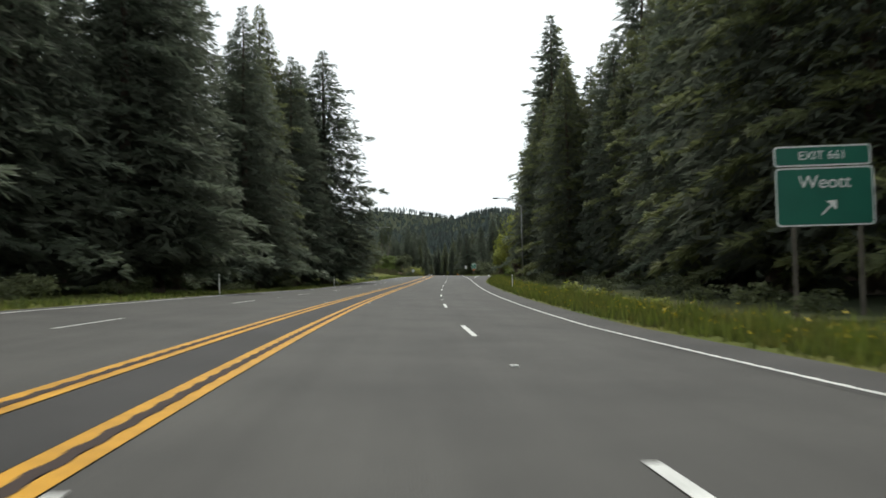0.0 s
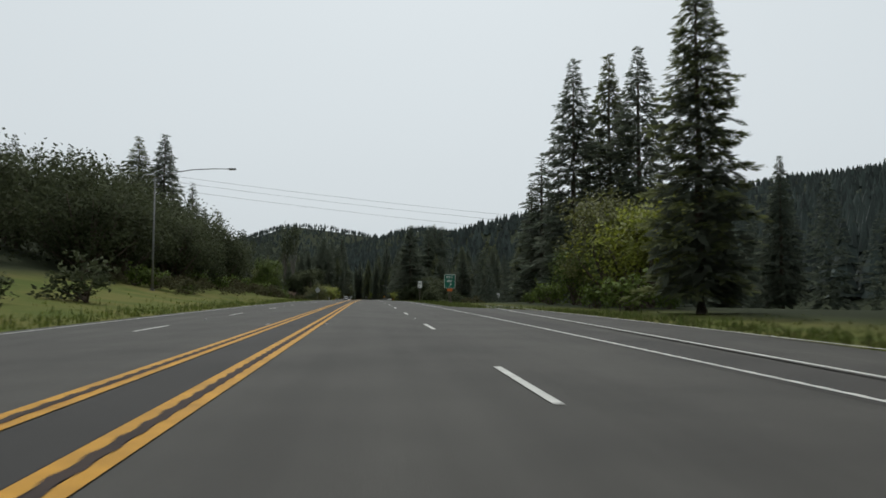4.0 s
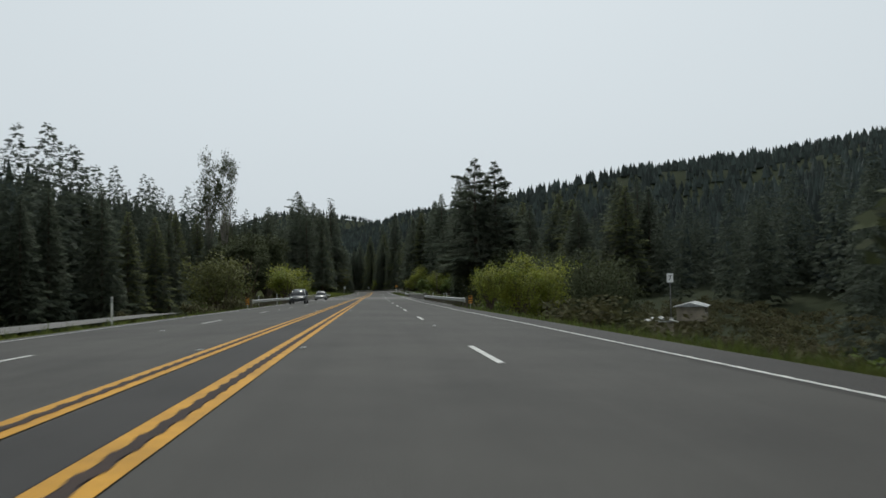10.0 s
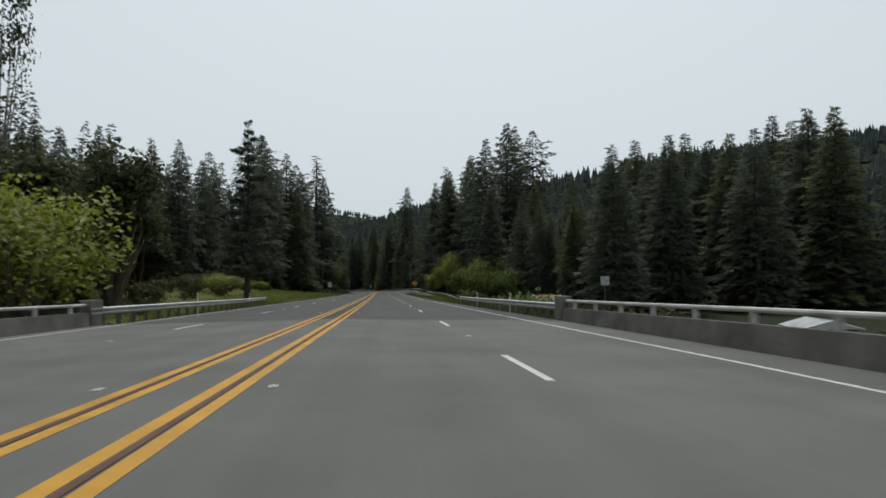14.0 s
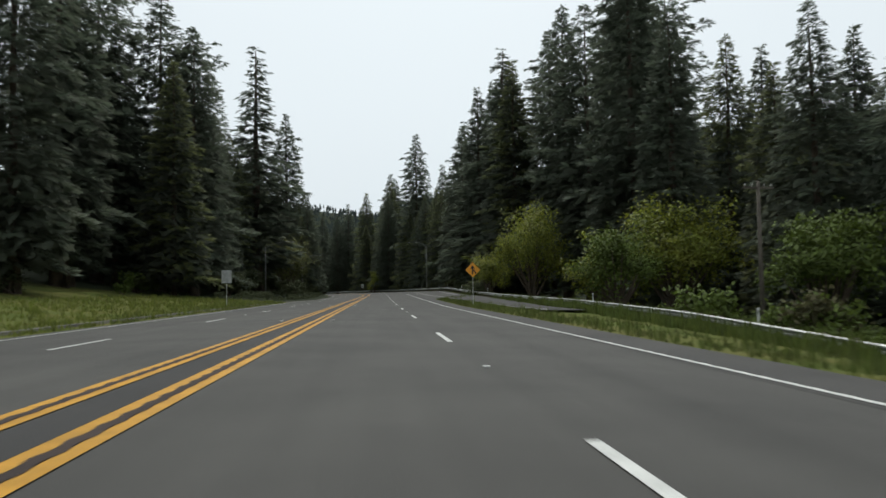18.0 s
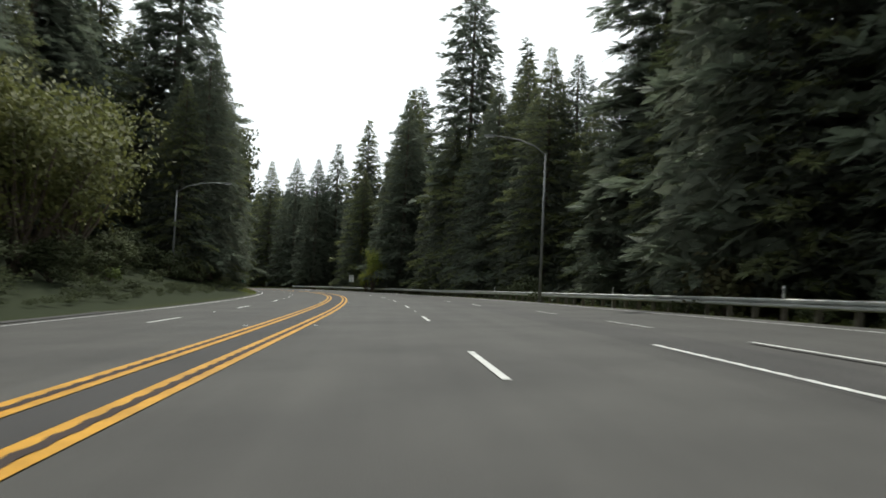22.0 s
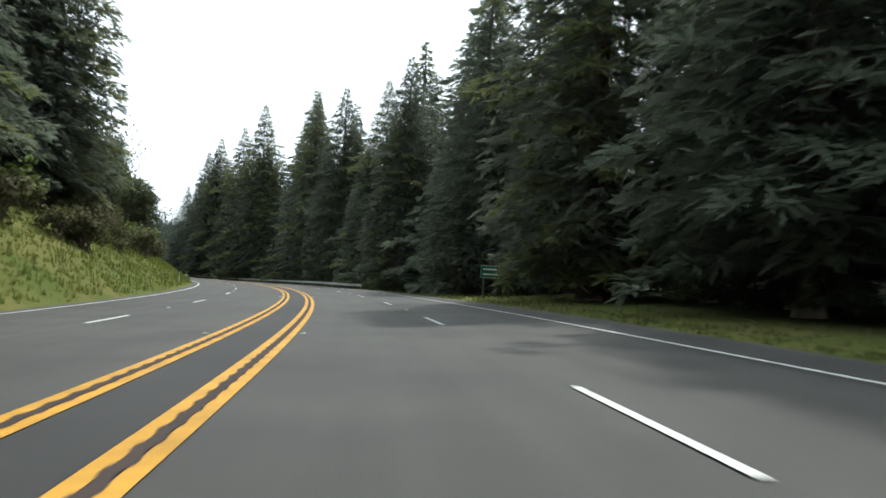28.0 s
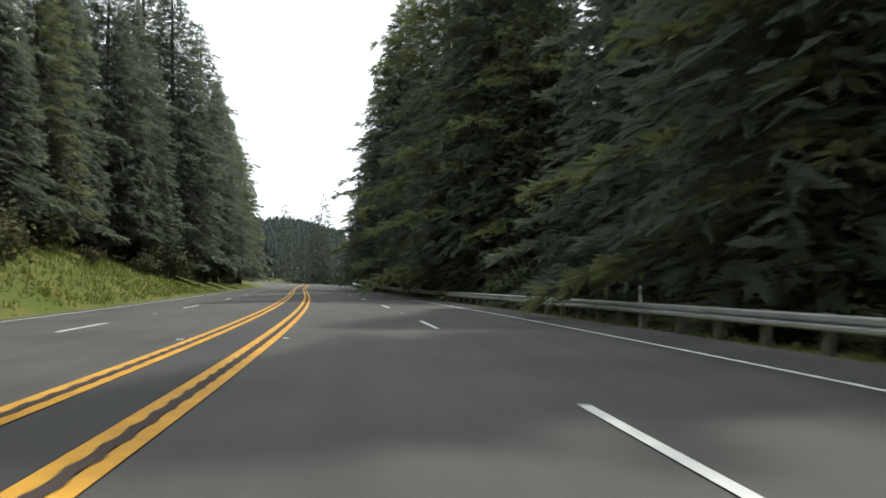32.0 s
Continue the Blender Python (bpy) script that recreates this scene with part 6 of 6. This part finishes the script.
# ---- the bridge ----
def swept_block(s0, s1, profile, mat, name, parent, step=3.0):
    """A solid with a constant outline (lat, z) along the road."""
    s = np.linspace(s0, s1, max(2, int((s1 - s0) / step) + 1))
    V, F, n, k = [], [], len(s), len(profile)
    for lat, z in profile:
        x, y = plan(s, np.full(n, lat))
        V += list(np.stack([x, y, surface(s, np.full(n, lat)) + z], -1))
    for j in range(k):
        for i in range(n - 1):
            a, b = j * n + i, ((j + 1) % k) * n + i
            F.append((a, b, b + 1, a + 1))
    F += [tuple(j * n for j in range(k))[::-1], tuple(j * n + n - 1 for j in range(k))]
    return part(name, mesh_of(name, V, F, mat), None, parent)


bridge = thing("bridge", Matrix.Identity(4), "weathered concrete highway bridge with low parapets and pipe rails", "bridge", kind="")
swept_block(398, 448, [(-9.4, -.06), (9.9, -.06), (9.9, -.95), (-9.4, -.95)][::-1], M_CONCRETE, "deck_slab", bridge)
for sd, l0 in ((1, 9.42), (-1, -8.95)):
    swept_block(398, 448, [(l0, -.1), (l0 + sd * .34, -.1), (l0 + sd * .3, .52), (l0 + sd * .06, .52)][::-sd], M_CONCRETE, "parapet", bridge)
    swept_block(398.3, 447.7, [(l0 + sd * (.18 + .055 * math.cos(a)), .80 + .055 * math.sin(a)) for a in [k * math.pi / 4 for k in range(8)]][::-sd], M_PIPE, "pipe_rail", bridge)
    for i in range(18):
        s = 400.0 + i * 2.72
        o = part("rail_post", boxed(-.05, .05, -.08, .08, .5, .80, bevel=.012), M_PIPE, bridge)
        o.matrix_basis = facing(on_road(s, l0 + sd * .18), s)
    for s in (397.6, 448.2):
        o = part("end_block", boxed(-.22, .22, -.6, .6, -.3, 1.0, bevel=.03), M_CONCRETE, bridge, "rough concrete end block")
        o.matrix_basis = facing(on_road(s, l0 + sd * .2), s)
for s in (398.4, 447.8):
    o = part("abutment", boxed(-9.6, 10.0, -.5, .5, -8.2, -.95, bevel=.05), M_CONCRETE, bridge)
    o.matrix_basis = facing(on_road(s, 0), s)


# ---- lamps, poles and wires ----
def street_lamp(s, lat, tip_lat, z_top, label):
    p = at(s, lat)
    up = float(surface(s, 0)) - p.z
    g = thing("street_lamp", facing(p, s), label, "street lamp", "street lamps")
    h, reach = up + z_top, tip_lat - lat
    part("base_flange", boxed(-.2, .2, -.2, .2, -.2, .12, bevel=.03), M_CONCRETE, g)
    part("pole", tube(bmesh.new(), [(0, 0, 0), (0, 0, h * .5), (0, 0, h)], [.12, .1, .075], 10), M_POLE, g)
    arm = part("arm", tube(bmesh.new(), [(0, 0, h - .15), (reach * .2, 0, h + .45), (reach * .5, 0, h + .85), (reach * .8, 0, h + 1.0), (reach, 0, h + 1.0)], [.06, .055, .05, .045, .04], 8), M_POLE, g)
    sg = 1 if reach > 0 else -1
    bm = boxed(min(reach - sg * .1, reach + sg * .65), max(reach - sg * .1, reach + sg * .65), -.14, .14, h + .92, h + 1.08, bevel=.05)
    lum = part("luminaire", bm, M_POLE, arm)
    part("lens", boxed(min(reach, reach + sg * .5), max(reach, reach + sg * .5), -.1, .1, h + .885, h + .925, bevel=.01), M_HEADLIGHT, arm)
    return g


street_lamp(186, -19.3, -11.9, 12.8, "tall grey cobra-head street lamp on the grass bank")
street_lamp(688, -19.0, -14.0, 9.9, "tall grey cobra-head street lamp against the dark wood")
street_lamp(744, -15.9, -11.4, 9.7, "tall grey cobra-head street lamp against the dark wood")
street_lamp(79, 14.4, 11.4, 9.7, "tall grey street lamp before the dark trees")
street_lamp(722, 14.9, 10.9, 11.7, "tall grey cobra-head street lamp behind the guardrail")

g = thing("utility_pole", facing(at(588.5, 26.8), 588, 12), "weathered wooden utility pole with one crossarm", "utility pole")
ph = float(surface(588, 0)) + 7.6 - at(588.5, 26.8).z
part("pole", tube(bmesh.new(), [(0, 0, -.5), (0, 0, ph * .5), (0, 0, ph)], [.16, .14, .11], 9), M_POSTWOOD, g)
part("crossarm", boxed(-1.15, 1.15, -.05, .05, ph - .5, ph - .37, bevel=.01), M_POSTWOOD, g)
for x in (-1, -.45, .45, 1):
    part("insulator", tube(bmesh.new(), [(x, 0, ph - .37), (x, 0, ph - .25), (x, 0, ph - .18)], [.03, .05, .03], 6), M_PIPE, g)
g = thing("utility_pole", facing(at(640, 40), 640, 5), "distant wooden utility pole in front of the trees", "utility pole")
part("pole", tube(bmesh.new(), [(0, 0, -.5), (0, 0, 4), (0, 0, 8)], [.15, .13, .1], 8), M_POSTWOOD, g)
part("crossarm", boxed(-.9, .9, -.05, .05, 7.5, 7.62, bevel=.01), M_POSTWOOD, g)

for k, (za, zb) in enumerate(((14.2, 8.3), (15.1, 9.3), (15.8, 10.0))):
    zr = float(surface(198, 0))
    pts = []
    for i in range(17):
        u = i / 16
        x, y = plan(200 - 4 * u, -38 + 76 * u)
        pts.append((float(x), float(y), zr + za + 1.2 + (zb - 1.2 - za - 1.2) * u - 3.0 * u * (1 - u) + .4))
    w = new("power_line")
    tagged(w, "thin dark power line slung across the highway", "power line", "power lines")
    part("wire", tube(bmesh.new(), pts, [.014] * 17, 5), M_WIRE, w)


# ---- houses below the road ----
def house(s, lat, turn, w, d, wall_h, roof_h, roof_mat, wall_mat, label, z=None):
    p = at(s, lat)
    if z is not None:
        p.z = float(surface(s, 0)) + z - wall_h - roof_h
    g = thing("house", facing(p, s, turn), label, "house")
    part("wall", boxed(-w / 2, w / 2, -d / 2, d / 2, -.5, wall_h, bevel=.02), wall_mat, g)
    bm = bmesh.new()
    o = .5
    vs = [bm.verts.new(c) for c in ((-w / 2 - o, -d / 2 - o, wall_h), (w / 2 + o, -d / 2 - o, wall_h), (w / 2 + o, d / 2 + o, wall_h), (-w / 2 - o, d / 2 + o, wall_h), (-w / 2 - o, 0, wall_h + roof_h), (w / 2 + o, 0, wall_h + roof_h))]
    for f in ((0, 1, 5, 4), (2, 3, 4, 5), (1, 2, 5), (3, 0, 4), (3, 2, 1, 0)):
        bm.faces.new([vs[i] for i in f])
    part("roof", bm, roof_mat, g)
    part("ridge_cap", boxed(-w / 2 - o, w / 2 + o, -.12, .12, wall_h + roof_h - .04, wall_h + roof_h + .05, bevel=.02), roof_mat, g)
    for sx in (-1, 1):
        bm = bmesh.new()
        for sy in (-1, 1):
            tube(bm, [(sx * (w / 2 + o), sy * (d / 2 + o), wall_h - .02), (sx * (w / 2 + o), 0, wall_h + roof_h + .02)], [.07, .07], 4)
        part("bargeboard", bm, M_SIGN_WHITE, g)
    for i, x in enumerate((-w * .28, w * .12)):
        wn = part("window", boxed(x - .5, x + .5, -d / 2 - .04, -d / 2 + .02, 1.0, 2.0, bevel=.01), M_GLASS, g)
        part("frame", boxed(x - .56, x + .56, -d / 2 - .06, -d / 2 - .045, .93, 1.0, bevel=0), M_SIGN_WHITE, wn)
    part("door", boxed(w * .32, w * .32 + .9, -d / 2 - .03, -d / 2 + .02, 0, 2.05, bevel=.01), M_POSTWOOD, g)
    return g


house(570, 37, 14, 5.4, 5.0, 2.4, 1.5, M_ROOF_BROWN, M_SIDING, "small house with a brown shingle gable roof below the road", z=-.1)
house(574, 32, 8, 3.6, 2.6, 1.6, .5, M_ROOF_BROWN, M_SIDING, "low shed with a brown roof beside the house", z=-1.15)
house(430, 63, 60, 7, 5, 2.2, .8, M_ALU, M_SIDING, "shed with a dull grey roof below the road", z=-2.2)
house(385, 38.6, 75, 3.6, 2.6, 1.6, .5, M_ROOF_WHITE, M_SIDING, "small shed with a white roof below the road", z=-2.9)
house(506, 57, 75, 9, 6, 2.6, 1.0, M_ROOF_WHITE, M_SIDING, "low building with a white metal roof below the road", z=-2.9)
house(553, 77.5, 80, 8, 6, 2.6, 1.0, M_ROOF_WHITE, M_SIDING, "low building with a white metal roof below the road", z=-4.6)


# ---- vehicles on the far carriageway ----
def car(s, lat, L, W, H, paint, label, name, estate):
    g = thing(name, facing(on_road(s, lat), s, 180), label, "car")
    gl = .22
    belt = H * .6
    # body: lofted cross sections from tail (-y) to nose (+y)
    if estate:
        stations = [(-.5, .35, .60, .80), (-.485, .22, .64, .92), (-.3, .2, .65, 1), (0, .2, .63, 1), (.2, .2, .615, 1), (.3, .2, .60, .99), (.44, .24, .52, .93), (.49, .3, .44, .82), (.5, .36, .40, .74)]
        cabin = [(-.47, 0, .74), (-.40, .96, .78), (-.1, 1.0, .8), (.1, .97, .78), (.28, 0, .80)]
    else:
        stations = [(-.5, .38, .58, .78), (-.485, .24, .62, .9), (-.3, .2, .64, 1), (0, .2, .63, 1), (.2, .2, .62, 1), (.32, .2, .58, .98), (.45, .24, .5, .92), (.49, .3, .44, .8), (.5, .36, .4, .72)]
        cabin = [(-.40, 0, .72), (-.24, .95, .72), (-.02, 1.0, .74), (.1, .97, .72), (.30, 0, .78)]
    bm = bmesh.new()
    rings = []
    for y, z0, z1, wf in stations:
        hw = W / 2 * wf
        za, zb = H * z0, H * z1
        prof = [(-hw * .9, za), (-hw, za + .1), (-hw, (za + zb) / 2), (-hw * .95, zb - .06), (-hw * .8, zb), (0, zb + .03), (hw * .8, zb), (hw * .95, zb - .06), (hw, (za + zb) / 2), (hw, za + .1), (hw * .9, za)]
        rings.append([bm.verts.new((x, y * L, z)) for x, z in prof])
    for a, b in zip(rings[:-1], rings[1:]):
        for k in range(len(a)):
            f = bm.faces.new((a[k], a[(k + 1) % len(a)], b[(k + 1) % len(a)], b[k]))
            f.smooth = True
    bm.faces.new(rings[0])
    bm.faces.new(rings[-1][::-1])
    bmesh.ops.recalc_face_normals(bm, faces=bm.faces)
    body = part("body", bm, paint, g)
    # greenhouse: lofted glass under a painted roof skin and pillars
    if estate:
        hoops = [(-.485, .66, .82), (-.45, .90, .75), (-.32, .975, .73), (-.12, 1.0, .73), (.03, .985, .72), (.11, .95, .71), (.31, .615, .80)]
    else:
        hoops = [(-.42, .635, .78), (-.27, .90, .69), (-.13, .98, .69), (0, 1.0, .69), (.07, .985, .69), (.12, .945, .68), (.31, .61, .78)]
    bm, roof, loops, skins = bmesh.new(), bmesh.new(), [], []
    for k, (y, top, wf) in enumerate(hoops):
        hw, zt = W / 2 * wf, H * top
        loops.append([bm.verts.new((x, y * L, z)) for x, z in ((-W / 2 * .91, min(belt, zt - .02)), (-hw, zt - .07), (-hw * .82, zt), (0, zt + .02), (hw * .82, zt), (hw, zt - .07), (W / 2 * .91, min(belt, zt - .02)))])
        if 0 < k < len(hoops) - 1:
            skins.append([roof.verts.new((x, y * L, z)) for x, z in ((-hw - .012, zt - .09), (-hw * .84, zt + .012), (0, zt + .034), (hw * .84, zt + .012), (hw + .012, zt - .09))])
    for m, rows in ((bm, loops), (roof, skins)):
        for a, b in zip(rows[:-1], rows[1:]):
            for k in range(len(a) - 1):
                m.faces.new((a[k], a[k + 1], b[k + 1], b[k])).smooth = True
    bm.faces.new(loops[0])
    bm.faces.new(loops[-1][::-1])
    for m in (bm, roof):
        bmesh.ops.recalc_face_normals(m, faces=m.faces)
    part("greenhouse_glass", bm, M_GLASS, g, "dark tinted glass")
    part("roof", roof, paint, g)
    for sx in (-1, 1):
        for k0, k1 in ((0, 1), (len(hoops) - 1, len(hoops) - 2)):
            (ya, ta, wa), (yb, tb, wb) = hoops[k0], hoops[k1]
            part("pillar", tube(bmesh.new(), [(sx * W / 2 * (wa + .06), ya * L, H * ta - .02), (sx * W / 2 * (wb + .02), yb * L, H * tb - .05)], [.05, .045], 6), paint, g)
        ym = (hoops[2][0] + hoops[4][0]) / 2
        part("pillar", tube(bmesh.new(), [(sx * W / 2 * .92, ym * L, belt), (sx * W / 2 * .745, ym * L - .05, H * .94)], [.045, .04], 6), paint, g)
        if estate:
            part("roof_rail", tube(bmesh.new(), [(sx * W / 2 * .66, -.36 * L, H * .985), (sx * W / 2 * .66, -.33 * L, H * 1.025), (sx * W / 2 * .66, -.02 * L, H * 1.03), (sx * W / 2 * .66, .02 * L, H * .99)], [.02] * 4, 6), M_RUBBER, g)
        part("mirror", boxed(min(sx * W * .5, sx * (W * .5 + .2)), max(sx * W * .5, sx * (W * .5 + .2)), L * .19, L * .19 + .12, belt - .02, belt + .15, bevel=.03), paint, g)
        part("headlight", boxed(min(sx * W * .27, sx * W * .45), max(sx * W * .27, sx * W * .45), L * .455, L * .487, H * .40, H * .48, bevel=.03), M_HEADLIGHT, g)
        part("tail_lamp", boxed(min(sx * W * .34, sx * W * .45), max(sx * W * .34, sx * W * .45), -L * .497, -L * .475, H * .5, H * .6, bevel=.02), M_SIGN_ORANGE, g)
        for y in (-.31, .31):
            wh = part("wheel", tube(bmesh.new(), [(sx * (W / 2 - .2), y * L, .32), (sx * (W / 2 + .005), y * L, .32)], [.32, .32], 20), M_RUBBER, g)
            part("rim", tube(bmesh.new(), [(sx * (W / 2 - .02), y * L, .32), (sx * (W / 2 + .012), y * L, .32)], [.21, .2], 14), M_ALU, wh)
    part("grille", boxed(-W * .22, W * .22, L * .485, L * .502, H * .36, H * .44, bevel=.02), M_CHROME, g)
    part("bumper", boxed(-W * .42, W * .42, L * .46, L * .508, H * .2, H * .32, bevel=.05), paint, g)
    part("air_intake", boxed(-W * .25, W * .25, L * .5, L * .511, H * .22, H * .28, bevel=.01), M_RUBBER, g)
    return g


car(381, -6.1, 4.75, 1.82, 1.66, M_CAR_DARK, "dark grey estate car with roof rails on the far lane", "estate_car", True)
car(417.5, -6.3, 4.6, 1.78, 1.45, M_CAR_SILVER, "grey four-door saloon on the far lane", "saloon_car", False)
car(858, -4.7, 4.7, 1.8, 1.6, M_CAR_WHITE, "pale car with lit front on the bend", "saloon_car", True)
